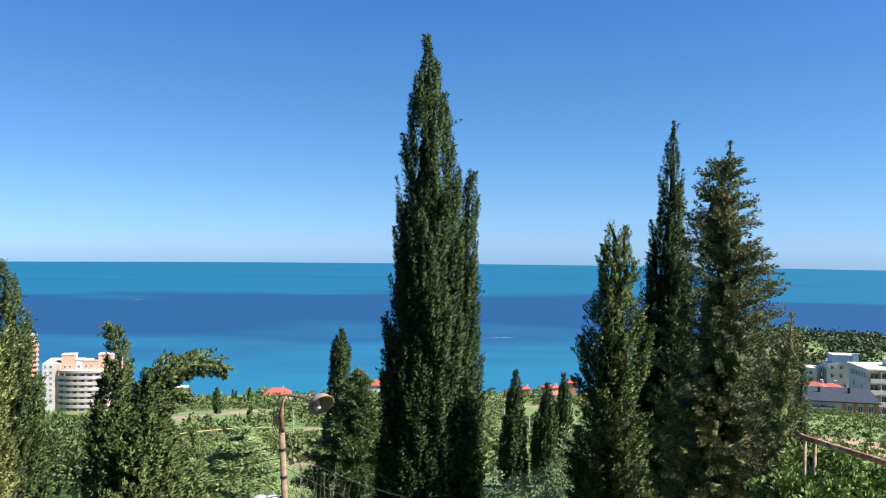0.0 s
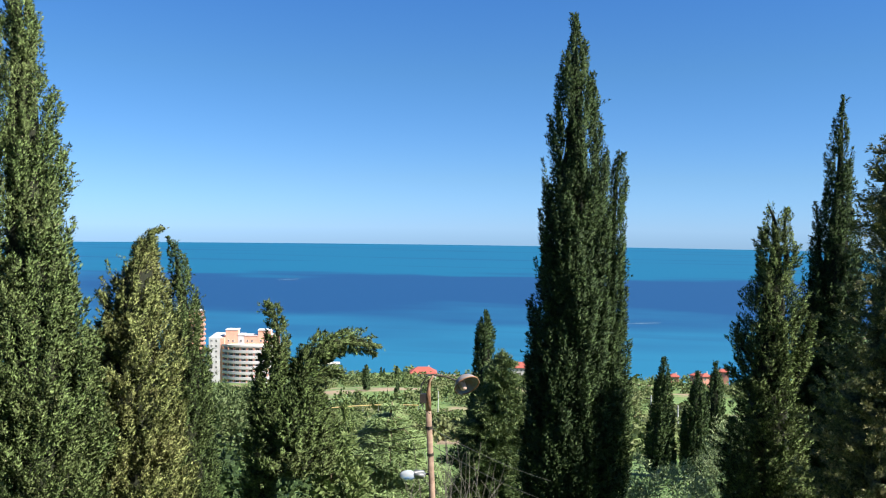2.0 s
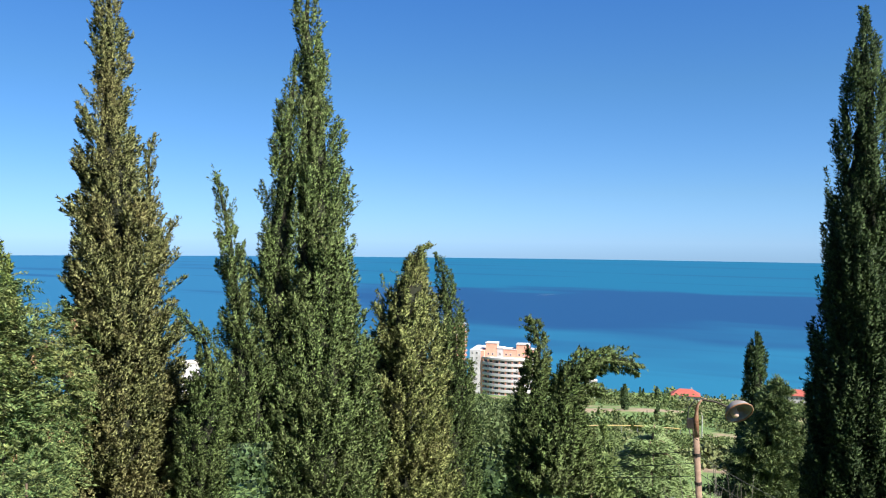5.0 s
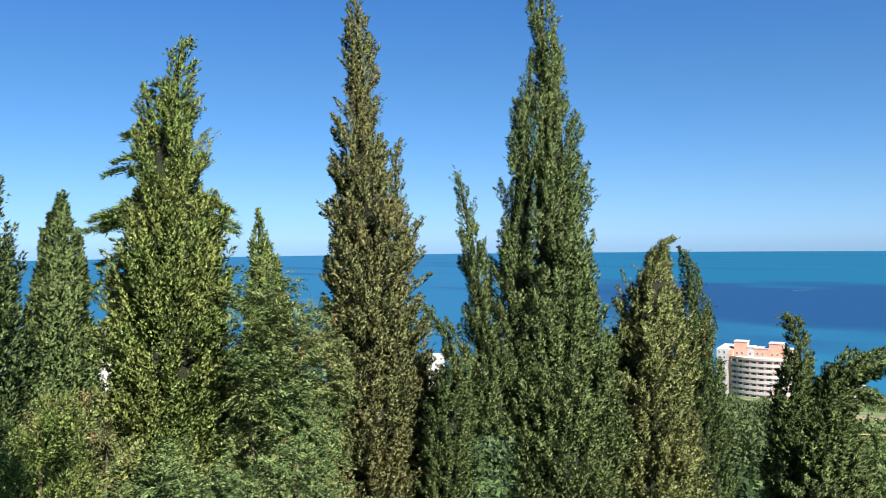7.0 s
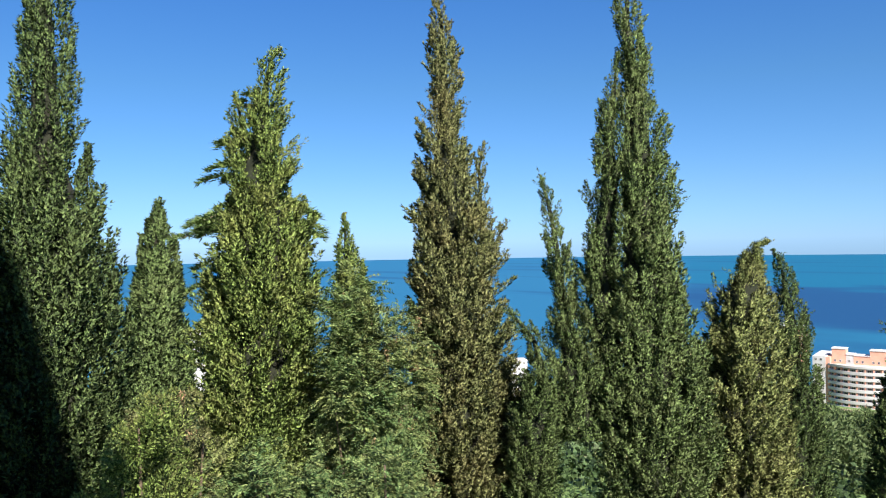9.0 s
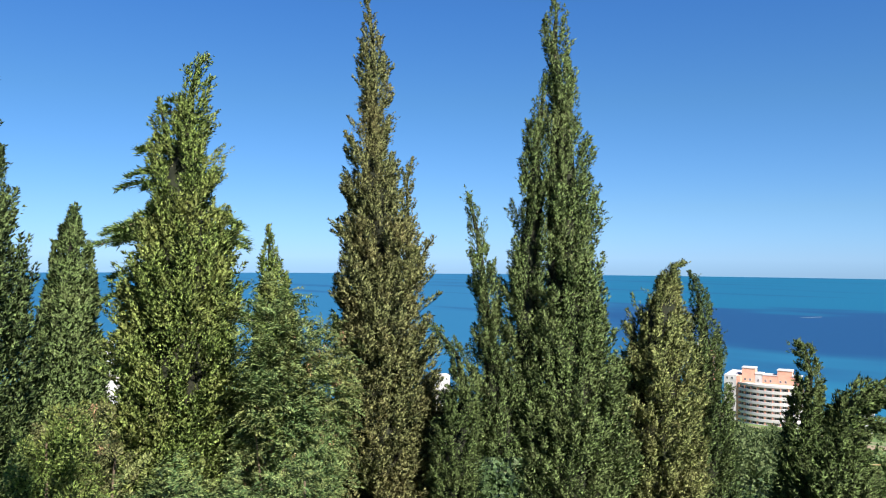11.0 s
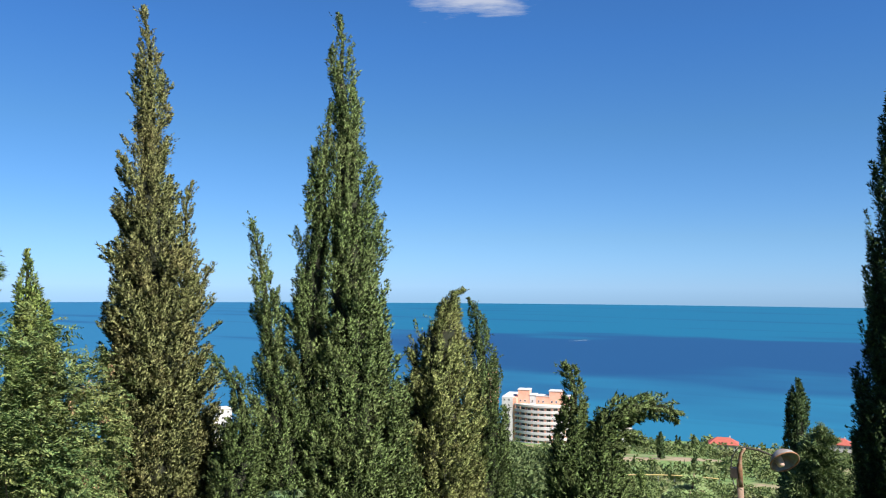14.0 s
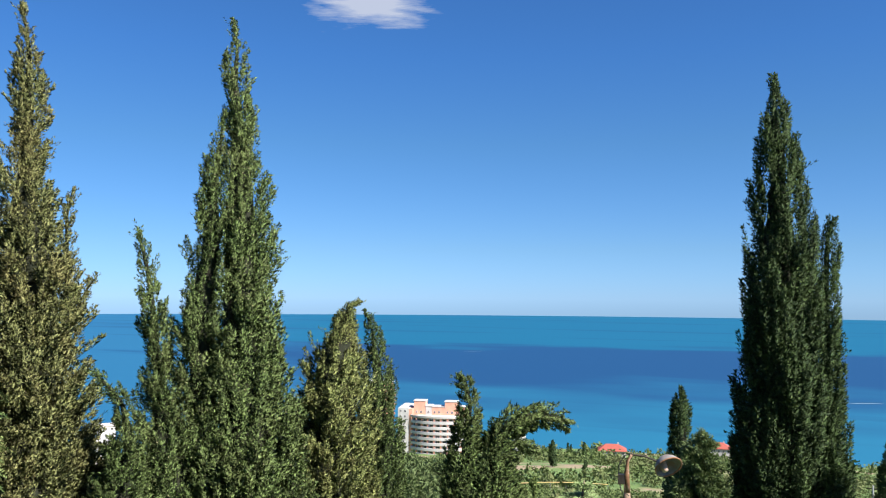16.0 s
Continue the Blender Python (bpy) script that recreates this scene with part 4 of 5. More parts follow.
# ---- woods, vineyards and hedges on the slope ----
def scatter(name, mat, label, category, n, az_range, d_range, radius, leaves, seed, flat=0.8, fits=None):
    """Countless far trees and bushes: each an uneven heap of leaves standing on the ground."""
    rng = np.random.default_rng(seed)
    az = rng.uniform(*az_range, n)
    d = np.sqrt(rng.uniform(d_range[0] ** 2, d_range[1] ** 2, n))
    x, y = -np.sin(np.radians(az)) * d, np.cos(np.radians(az)) * d
    if fits:
        k = fits(az, d, x, y)
        x, y = x[k], y[k]
    n = len(x)
    r = rng.uniform(*radius, n)
    gz = ground_z(x, y)
    k = gz > 0.8
    x, y, r, gz = x[k], y[k], r[k], gz[k]
    n = len(x)
    idx = np.repeat(np.arange(n), leaves)
    m = len(idx)
    u = unit(rng.normal(size=(m, 3)))
    u[:, 2] = np.abs(u[:, 2]) * 1.1 - 0.1
    lob = 0.78 + 0.3 * np.sin(u[:, 0] * 5 + idx) * np.sin(u[:, 1] * 4 + idx * 2.3) + 0.15 * rng.random(m)
    rr = r[idx]
    pos = np.stack([x[idx], y[idx], gz[idx] + rr * 0.3], 1) + u * (rr * lob)[:, None] * np.array([1, 1, flat * 1.5])
    way = unit(rng.normal(size=(m, 3)) + np.array([0, 0, 0.25]))
    size = rr * rng.uniform(0.3, 0.55, m) * (40 / leaves) ** 0.5
    v, q = leaf_quads(rng, pos, way, size * 1.3, size, u)
    return tagged(link_arrays(name, v, q, mat), label, category, kind="stuff")


def thin(az, d, x, y):
    return np.sin(x * 0.033 + 2) * np.sin(y * 0.027) + 0.4 * np.sin(x * 0.09) > 0.02


def clear_of_block(az, d, x, y):
    return (np.abs(az - 24.2) > 3.8) | (d < 260) | (d > 520)


def thin_and_clear(az, d, x, y):
    return thin(az, d, x, y) & clear_of_block(az, d, x, y)


scatter("bushes", WOODS, "green bushes and small trees scattered over the hillside", "bushes", 420, (-16, 38), (58, 190), (0.9, 2.2), 160, 3, fits=thin)
scatter("woods", WOODS, "mixed green trees and hedges on the lower slope", "woods", 800, (-18, 40), (180, 420), (1.5, 3.3), 110, 4, fits=thin_and_clear)
scatter("woods", WOODS, "belt of trees along the shore", "woods", 800, (-20, 75), (400, 552), (1.8, 3.8), 42, 5, fits=clear_of_block)
scatter("woods", FAR_PINES, "dark pine woods covering the cape", "woods", 1100, (-44, -14), (290, 960), (2.8, 5.2), 32, 6, flat=1.1)
scatter("hedge", WOODS, "dense green hedge below the grey-roofed house", "hedge", 260, (-36, -22), (150, 192), (0.4, 0.8), 70, 8)
scatter("undergrowth", CYPRESS_DARK, "dark tangle of shrubs under the cypresses", "shrubs", 120, (17, 72), (23, 58), (0.7, 1.5), 200, 14)
scatter("weeds", VINES, "low green weeds and brambles on the field below the terrace", "weeds", 900, (-34, -21), (30, 150), (0.2, 0.5), 24, 12, flat=0.5)
scatter("woods", FAR_PINES, "slope of trees behind the cypresses", "woods", 200, (36, 80), (70, 450), (2.0, 4.0), 170, 9)


def vineyard(az, d, rows, length, turn, seed):
    rng = np.random.default_rng(seed)
    x0, y0 = place(az, d)
    c, s = math.cos(radians(az + turn)), math.sin(radians(az + turn))
    t, r = np.meshgrid(np.arange(-length / 2, length / 2, 0.5), (np.arange(rows) - rows / 2) * 2.6)
    t, r = t.ravel() + rng.normal(size=t.size) * 0.15, r.ravel()
    x, y = x0 + r * c - t * s, y0 + r * s + t * c
    idx = np.repeat(np.arange(len(x)), 18)
    m = len(idx)
    u = unit(rng.normal(size=(m, 3)))
    pos = np.stack([x[idx], y[idx], ground_z(x, y)[idx] + 0.7], 1) + u * np.array([0.45, 0.45, 0.6]) * rng.uniform(0.6, 1.2, m)[:, None]
    way = unit(rng.normal(size=(m, 3)) + np.array([0, 0, 0.5]))
    v, q = leaf_quads(rng, pos, way, np.full(m, 0.3), np.full(m, 0.26), u)
    return tagged(link_arrays("vineyard", v, q, VINES), "rows of bright green grapevines on ochre soil", "vineyard", kind="stuff")


scatter("weeds", WOODS, "low scrub and brambles between the fields", "weeds", 1100, (-16, 38), (55, 230), (0.35, 0.9), 24, 15, flat=0.6)
vineyard(9.51, 115, 12, 60, 8, 21)
vineyard(16.69, 130, 10, 50, -12, 22)
vineyard(-5.93, 130, 12, 50, 14, 23)


# ---- buildings ----
WHITE_WALL = surface("white_render", (0.46, 0.445, 0.45), (0.56, 0.54, 0.545), 0.6, 0.85, bump=0.05, c=(0.46, 0.43, 0.43), cscale=0.15)
PINK_WALL = surface("salmon_render", (0.62, 0.3, 0.22), (0.72, 0.38, 0.28), 0.5, 0.85, bump=0.05)
RED_WALL = surface("coral_render", (0.55, 0.24, 0.18), (0.64, 0.31, 0.24), 0.5, 0.85, bump=0.05)
GREY_WALL = surface("grey_render", (0.36, 0.36, 0.36), (0.48, 0.47, 0.46), 0.5, 0.9, bump=0.05)
BRICK_WALL = surface("red_brick", (0.3, 0.13, 0.09), (0.42, 0.2, 0.13), 3.0, 0.9, bump=0.2)
BLUE_WALL = surface("pale_blue_render", (0.3, 0.38, 0.6), (0.4, 0.48, 0.68), 0.6, 0.8, bump=0.05)
RED_ROOF = surface("red_roof_tiles", (0.27, 0.055, 0.04), (0.36, 0.095, 0.07), 1.4, 0.8, bump=0.3)
SLATE_ROOF = surface("dark_metal_roof", (0.022, 0.026, 0.034), (0.04, 0.045, 0.055), 0.8, 0.55, bump=0.1)
FLAT_ROOF = surface("pale_flat_roof", (0.5, 0.45, 0.4), (0.62, 0.56, 0.5), 0.7, 0.9, bump=0.1)
RUST = surface("rusty_steel", (0.13, 0.06, 0.03), (0.3, 0.15, 0.08), 14, 0.85, 0.2, 0.4, (0.4, 0.3, 0.22), 5)
PEELED = surface("peeling_white_paint", (0.22, 0.17, 0.11), (0.36, 0.3, 0.22), 8, 0.8, 0, 0.4, (0.2, 0.1, 0.05), 6)
OLD_WOOD = surface("weathered_pole_wood", (0.17, 0.11, 0.075), (0.32, 0.22, 0.155), 9, 0.85, 0, 0.5, (0.16, 0.1, 0.07), 3)
ENAMEL = surface("worn_grey_enamel", (0.15, 0.14, 0.14), (0.27, 0.25, 0.24), 10, 0.5, 0.0, 0.1, (0.22, 0.14, 0.10), 7)
CERAMIC = surface("pinkish_ceramic", (0.5, 0.32, 0.26), (0.66, 0.46, 0.38), 12, 0.5)
DARK_IRON = surface("dark_iron", (0.03, 0.025, 0.022), (0.07, 0.055, 0.045), 15, 0.6, 0.4)
GREY_METAL = surface("grey_lamp_housing", (0.15, 0.155, 0.16), (0.24, 0.245, 0.25), 8, 0.5, 0.4, 0.1)
CABLE = surface("black_cable", (0.02, 0.02, 0.02), (0.05, 0.05, 0.05), 20, 0.7)
CONCRETE = surface("old_concrete", (0.3, 0.29, 0.27), (0.42, 0.4, 0.37), 3, 0.9, bump=0.3)


def glass_material():
    m, nodes, links, bsdf = material("window_glass")
    bsdf.inputs["Base Color"].default_value = (0.035, 0.045, 0.06, 1)
    bsdf.inputs["Roughness"].default_value = 0.08
    r = ramp(nodes, [(0.4, (0.02, 0.025, 0.035)), (0.6, (0.06, 0.06, 0.06))])
    info = nodes.new("ShaderNodeObjectInfo")
    links.new(info.outputs["Random"], r.inputs[0])
    links.new(r.outputs[0], bsdf.inputs["Base Color"])
    return m


GLASS = glass_material()


def lamp_glass():
    m, nodes, links, bsdf = material("clear_lamp_dome")
    bsdf.inputs["Base Color"].default_value = (0.75, 0.8, 0.85, 1)
    bsdf.inputs["Roughness"].default_value, bsdf.inputs["Transmission Weight"].default_value, bsdf.inputs["IOR"].default_value = 0.12, 0.6, 1.45
    return m


DOME = lamp_glass()


def facing(name, az, d, z, label, category, yaw=0.0, group=""):
    """A thing's root that looks back at the house: x to the right, y away, z up; z counts from the eye, None: on the ground."""
    x, y = place(az, d)
    ob = root(name, x, y, float(ground_z(x, y)) if z is None else EYE + z, label, category, group)
    ob.rotation_euler = (0, 0, radians(az + yaw))
    return ob


def boxes(name, parent, mat, *dims, label="", bevel=0.0):
    bm = bmesh.new()
    for d in dims:
        box(bm, *d)
    if bevel:
        bmesh.ops.bevel(bm, geom=bm.edges[:], offset=bevel, segments=1, affect="EDGES")
    return part(name, bm, mat, parent, label)


def shared(name, mesh, parent, m):
    ob = new(name, mesh)
    ob.parent = parent
    ob.matrix_local = m
    return ob


def window_mesh(w, h, name="window_unit"):
    """A window: pale frame with a mullion round two dark panes, sunk into its frame."""
    bm = bmesh.new()
    for d in ((-w / 2, -0.06, 0, -w / 2 + 0.12, 0.06, h), (w / 2 - 0.12, -0.06, 0, w / 2, 0.06, h), (-0.05, -0.06, 0.12, 0.05, 0.06, h - 0.12),
              (-w / 2 + 0.12, -0.06, 0, w / 2 - 0.12, 0.06, 0.12), (-w / 2 + 0.12, -0.06, h - 0.12, w / 2 - 0.12, 0.06, h)):
        box(bm, *d)
    box(bm, -w / 2 + 0.1, 0.0, 0.1, w / 2 - 0.1, 0.03, h - 0.1, 1)
    me = bpy.data.meshes.new(name)
    bm.to_mesh(me)
    bm.free()
    me.materials.append(WHITE_WALL)
    me.materials.append(GLASS)
    return me


WIN_WIDE, WIN_SMALL = window_mesh(2.0, 1.9), window_mesh(1.1, 1.4)


def arc_band(R0, R1, z0, z1, a0, a1, n=20):
    bm = bmesh.new()
    prev = None
    for i in range(n + 1):
        a = radians(a0 + (a1 - a0) * i / n)
        s, c = math.sin(a), math.cos(a)
        ring = [bm.verts.new((R * s, -R * c, z)) for R, z in ((R0, z0), (R1, z0), (R1, z1), (R0, z1))]
        if prev:
            for k in range(4):
                bm.faces.new((prev[k], prev[(k + 1) % 4], ring[(k + 1) % 4], ring[k]))
        else:
            bm.faces.new(ring[::-1])
        prev = ring
    bm.faces.new(prev)
    bmesh.ops.recalc_face_normals(bm, faces=bm.faces)
    return bm


def apartment_block():
    d = 490
    az = 23.02
    ob = facing("apartment_building", az, d, None, "white curved seaside apartment block with salmon roof towers", "building", yaw=-8)
    base = ob.location.z - EYE
    top = -68.0 - base
    floor, a0, a1, R = 3.02, -40, 40, 25.6
    n = int(top / floor)
    part("wall", arc_band(14.5, R - 1.5, -3, top + 0.2, a0, a1), WHITE_WALL, ob)
    for k in range(n):
        z = top - (k + 1) * floor
        part("balcony", arc_band(R - 1.45, R, z - 0.3, z + 1.2, a0, a1), WHITE_WALL, ob)
        for i in range(9):
            a = radians(a0 + (i + 0.5) * (a1 - a0) / 9)
            shared("window", WIN_WIDE, ob, Matrix.Translation((math.sin(a) * (R - 1.5), -math.cos(a) * (R - 1.5), z + 0.4)) @ Matrix.Rotation(a, 4, "Z"))
        for i in range(10):
            a = radians(a0 + i * (a1 - a0) / 9)
            m = Matrix.Translation((math.sin(a) * (R - 0.75), -math.cos(a) * (R - 0.75), z + 1.21)) @ Matrix.Rotation(a, 4, "Z")
            if i == 0 and k == 0:
                pier = boxes("pier", ob, PINK_WALL, (-0.3, -0.55, 0, 0.3, 0.65, 1.48))
                pier.matrix_local = m
                pier_mesh = pier.data
            else:
                shared("pier", pier_mesh, ob, m)
    part("parapet", arc_band(R - 0.4, R + 0.1, top, top + 1.1, a0, a1), WHITE_WALL, ob)
    part("roof", arc_band(14.7, R - 0.6, top + 0.21, top + 0.5, a0, a1), FLAT_ROOF, ob)
    y = -12.0
    for nm, x0, x1, h, mat in (("roof_tower", -15.4, -8.6, 8.2, PINK_WALL), ("roof_tower", 2.8, 10.0, 8.0, PINK_WALL), ("penthouse", -4.8, 2.7, 5.0, PINK_WALL), ("penthouse", -8.5, -4.9, 5.4, WHITE_WALL), ("penthouse", 10.1, 14.5, 5.2, PINK_WALL)):
        t = boxes(nm, ob, mat, (x0, y - 3, top - 3.4, x1, y + 4, top + h))
        boxes("cornice", t, WHITE_WALL, (x0 - 0.25, y - 3.25, top + h, x1 + 0.25, y + 4.2, top + h + 0.45))
        for i in range(int((x1 - x0) / 2.6)):
            shared("window", WIN_SMALL, t, Matrix.Translation((x0 + 1.6 + i * 2.6, y - 3.05, top + 1.4)))
    wing = boxes("wing", ob, WHITE_WALL, (-24.0, -19.5, -3, -17.6, 4, top + 4.6))
    boxes("stair_core", ob, PINK_WALL, (-17.55, -19.3, -3, -15.5, 3, top + 4.2))
    for k in range(int(top / floor)):
        for i in range(2):
            shared("window", WIN_SMALL, wing, Matrix.Translation((-22.4 + i * 2.6, -19.56, top + 2.2 - k * floor)))
    return ob


apartment_block()


def tower_block():
    d = 505
    az = 27.23
    ob = facing("apartment_tower", az, d, None, "tall coral and white striped apartment tower", "building", yaw=15)
    base = ob.location.z - EYE
    top = -50.73 - base
    boxes("wall", ob, WHITE_WALL, (-7, -5, -3, 5.4, 8, top - 3))
    boxes("crown", ob, RED_WALL, (-6.5, -4.5, top - 2.99, 4.9, 7.5, top - 0.4))
    boxes("cornice", ob, WHITE_WALL, (-7.2, -5.2, top - 0.39, 5.6, 8.2, top))
    n = int(top / 2.8)
    for k in range(1, n):
        z = top - 2.8 * k - 3
        if z < 0:
            break
        boxes("balcony", ob, RED_WALL, (-7.4, -6.3, z - 0.15, 5.8, -5.01, z + 1.0))
        for i in range(4):
            shared("window", WIN_WIDE, ob, Matrix.Translation((-5.2 + i * 3.0, -5.06, z + 0.3)))
    boxes("side_wall", ob, GREY_WALL, (5.41, -3.0, -3, 6.0, 7, top - 4))
    return ob


tower_block()


def block(az, d, w, dep, h, label, yaw=0.0, z_top=None, mat=WHITE_WALL, roof=FLAT_ROOF, floors=None, name="building"):
    """A plain flat-roofed building with rows of windows."""
    ob = facing(name, az, d, None, label, "building", yaw)
    if z_top is not None:
        h = z_top + EYE - ob.location.z
    boxes("wall", ob, mat, (-w / 2, 0, -4, w / 2, dep, h - 0.3))
    boxes("roof", ob, roof, (-w / 2 - 0.3, -0.3, h - 0.29, w / 2 + 0.3, dep + 0.3, h))
    for k in range(max(1, int(h / 3.0))):
        for i in range(max(1, int(w / 2.8))):
            shared("window", WIN_SMALL, ob, Matrix.Translation((-w / 2 + 1.5 + i * 2.8, -0.06, h - 2.3 - 3.0 * k)))
    return ob


block(17.74, 500, 7, 7, 8, "small white house on the shore", z_top=-83.90)
block(45.36, 440, 9, 10, 15, "cream mid-rise building half hidden by trees", z_top=-64.41, yaw=10)
block(67.65, 420, 14, 10, 15, "white building glimpsed between the cypresses", z_top=-59.51, yaw=-10)
block(67.81, 520, 9, 8, 15, "distant white building glimpsed between the cypresses", z_top=-51.58)


def house(az, d, w, dep, eave, ridge, label, roof=RED_ROOF, wall=WHITE_WALL, yaw=0.0, z_eave=None):
    """A house with a hipped roof that overhangs its walls, windows and a chimney."""
    ob = facing("house", az, d, None, label, "house", yaw)
    if z_eave is not None:
        eave = max(2.6, z_eave + EYE - ob.location.z)
    boxes("wall", ob, wall, (-w / 2, 0, -2.5, w / 2, dep, eave))
    bm = bmesh.new()
    o, t = 0.6, 0.25
    lo = [bm.verts.new(p) for p in ((-w / 2 - o, -o, eave + 0.01), (w / 2 + o, -o, eave + 0.01), (w / 2 + o, dep + o, eave + 0.01), (-w / 2 - o, dep + o, eave + 0.01))]
    mid = [bm.verts.new(v.co + Vector((0, 0, t))) for v in lo]
    k = min(w, dep) / 2
    r0, r1 = bm.verts.new((-w / 2 + k * 0.8, dep / 2, eave + ridge)), bm.verts.new((w / 2 - k * 0.8, dep / 2, eave + ridge))
    bm.faces.new(lo[::-1])
    for i in range(4):
        bm.faces.new((lo[i], lo[(i + 1) % 4], mid[(i + 1) % 4], mid[i]))
    for f in ((mid[0], mid[1], r1, r0), (mid[1], mid[2], r1), (mid[2], mid[3], r0, r1), (mid[3], mid[0], r0)):
        bm.faces.new(f)
    part("roof", bm, roof, ob)
    boxes("chimney", ob, WHITE_WALL, (w * 0.2, dep * 0.55, eave + ridge * 0.35, w * 0.2 + 0.7, dep * 0.55 + 0.7, eave + ridge + 0.7))
    for i in range(max(1, int(w / 2.6))):
        shared("window", WIN_SMALL, ob, Matrix.Translation((-w / 2 + 1.4 + i * 2.6, -0.06, eave - 2.0)))
    return ob


house(11.43, 505, 16, 11, 4, 3.6, "red-roofed house among trees by the sea", z_eave=-91.10)
house(4.52, 515, 13, 10, 4, 3.2, "red-roofed house at the shore", z_eave=-88.12)
house(-5.98, 500, 5, 5, 3, 1.8, "small red-roofed house among dark trees", yaw=12, wall=RED_WALL, z_eave=-86.68)
house(-7.28, 505, 6, 6, 3, 2.0, "small red-roofed house among dark trees", yaw=-20, wall=RED_WALL, z_eave=-86.16)
house(-8.06, 490, 5, 5, 3, 1.8, "small red-roofed house with coral walls", yaw=25, wall=RED_WALL, z_eave=-83.68)
house(-9.11, 520, 6, 5, 3, 1.8, "red-roofed house near the shore", yaw=5, wall=RED_WALL, z_eave=-85.31)
house(-24.57, 262, 7, 7, 4, 1.6, "bungalow with a bright orange-red roof", yaw=-10, z_eave=-40.42)
house(-25.75, 265, 5, 6, 4, 1.4, "small outbuilding with a red roof", yaw=10, z_eave=-40.59)


def hotel():
    ob = facing("hotel", -27.69, 238, -46.17, "white multi-storey hotel with balconies and glazed top floor", "building", yaw=22)
    top = -30.76 - -46.17
    boxes("wall", ob, WHITE_WALL, (0, 0, -4, 26, 12, top))
    boxes("roof", ob, FLAT_ROOF, (-0.5, -1.4, top + 0.01, 26.5, 12.5, top + 0.4))
    boxes("lift_house", ob, WHITE_WALL, (7, 4, top + 0.41, 11, 8, top + 2.2))
    for k in range(5):
        z = top - 3.0 * (k + 1)
        bal = boxes("balcony", ob, WHITE_WALL, (0.2, -1.5, z - 0.2, 25.5, -0.01, z), (0.2, -1.5, z + 0.01, 25.5, -1.38, z + 0.95))
        for i in range(10):
            shared("window", WIN_WIDE, ob, Matrix.Translation((1.6 + i * 2.5, -0.06, z + 0.35)))
            if i % 2:
                boxes("divider", bal, WHITE_WALL, (0.35 + i * 2.5, -1.37, z + 0.01, 0.5 + i * 2.5, -0.02, z + 2.75))
        # the side wall: slit windows below, a glazed band at the top
        for j in ((1.5, 3.2, 4.9, 6.6, 8.3, 10.0) if k == 0 else (3.4, 8.6)):
            shared("window", WIN_SMALL, ob, Matrix.Translation((-0.06, j, z + 0.6)) @ Matrix.Rotation(radians(-90), 4, "Z"))
    return ob


hotel()


def slate_house():
    ob = facing("guest_house", -26.02, 205, -39.40, "house with dark metal roof, brick piers and white windows", "house", yaw=12)
    e = -34.27 - -39.40
    boxes("wall", ob, GREY_WALL, (-9, 0, -3, 8.5, 10, e))
    bm = bmesh.new()
    v = [bm.verts.new(p) for p in ((-9.5, -0.6, e + 0.01), (9, -0.6, e + 0.01), (9, 10.6, e + 1.5), (-9.5, 10.6, e + 1.5), (-9.5, -0.6, e + 0.25), (9, -0.6, e + 0.25), (9, 10.6, e + 1.75), (-9.5, 10.6, e + 1.75))]
    for f in ((3, 2, 1, 0), (4, 5, 6, 7), (0, 1, 5, 4), (1, 2, 6, 5), (2, 3, 7, 6), (3, 0, 4, 7)):
        bm.faces.new([v[i] for i in f])
    part("roof", bm, SLATE_ROOF, ob)
    for i in range(4):
        boxes("pier", ob, BRICK_WALL, (1.0 + i * 2.2, -0.25, -3, 1.9 + i * 2.2, -0.01, e - 0.02))
    for k in range(2):
        for i in range(3):
            shared("window", WIN_SMALL, ob, Matrix.Translation((2.55 + i * 2.2, -0.06, e - 2.0 - k * 2.7)))
        for i in range(2):
            shared("window", WIN_SMALL, ob, Matrix.Translation((-6.5 + i * 3.5, -0.06, e - 2.0 - k * 2.7)))
    porch = boxes("annex", ob, GREY_WALL, (-9.5, -5, -3, -1.0, -0.02, e - 2.6))
    bm = bmesh.new()
    v = [bm.verts.new(p) for p in ((-10, -5.5, e - 2.59), (-0.5, -5.5, e - 2.59), (-0.5, -0.03, e - 1.3), (-10, -0.03, e - 1.3), (-10, -5.5, e - 2.35), (-0.5, -5.5, e - 2.35), (-0.5, -0.03, e - 1.05), (-10, -0.03, e - 1.05))]
    for f in ((3, 2, 1, 0), (4, 5, 6, 7), (0, 1, 5, 4), (1, 2, 6, 5), (2, 3, 7, 6), (3, 0, 4, 7)):
        bm.faces.new([v[i] for i in f])
    part("annex_roof", bm, SLATE_ROOF, porch)
    for x in (-3, 3.5):
        boxes("flue", ob, DARK_IRON, (x, 6, e + 0.6, x + 0.5, 6.5, e + 2.4))
    return ob


slate_house()


def villa():
    ob = facing("villa", -26.25, 300, -42.54, "white villa with a pale blue roof terrace", "house", yaw=15)
    h = -34.67 - -42.54
    boxes("wall", ob, WHITE_WALL, (-4.5, 0, -3, 4.5, 7, h - 2.5))
    up = boxes("upper_storey", ob, BLUE_WALL, (-2.8, 0.4, h - 2.49, 4.3, 6, h))
    boxes("roof", up, WHITE_WALL, (-3.1, 0.1, h + 0.01, 4.6, 6.3, h + 0.25))
    boxes("turret", ob, BLUE_WALL, (3.0, -0.8, h - 2.6, 4.8, -0.01, h + 0.9))
    for k in range(2):
        for i in range(3):
            shared("window", WIN_SMALL, ob, Matrix.Translation((-3 + i * 2.8, -0.06, h - 4.6 - k * 2.8)))
    return ob


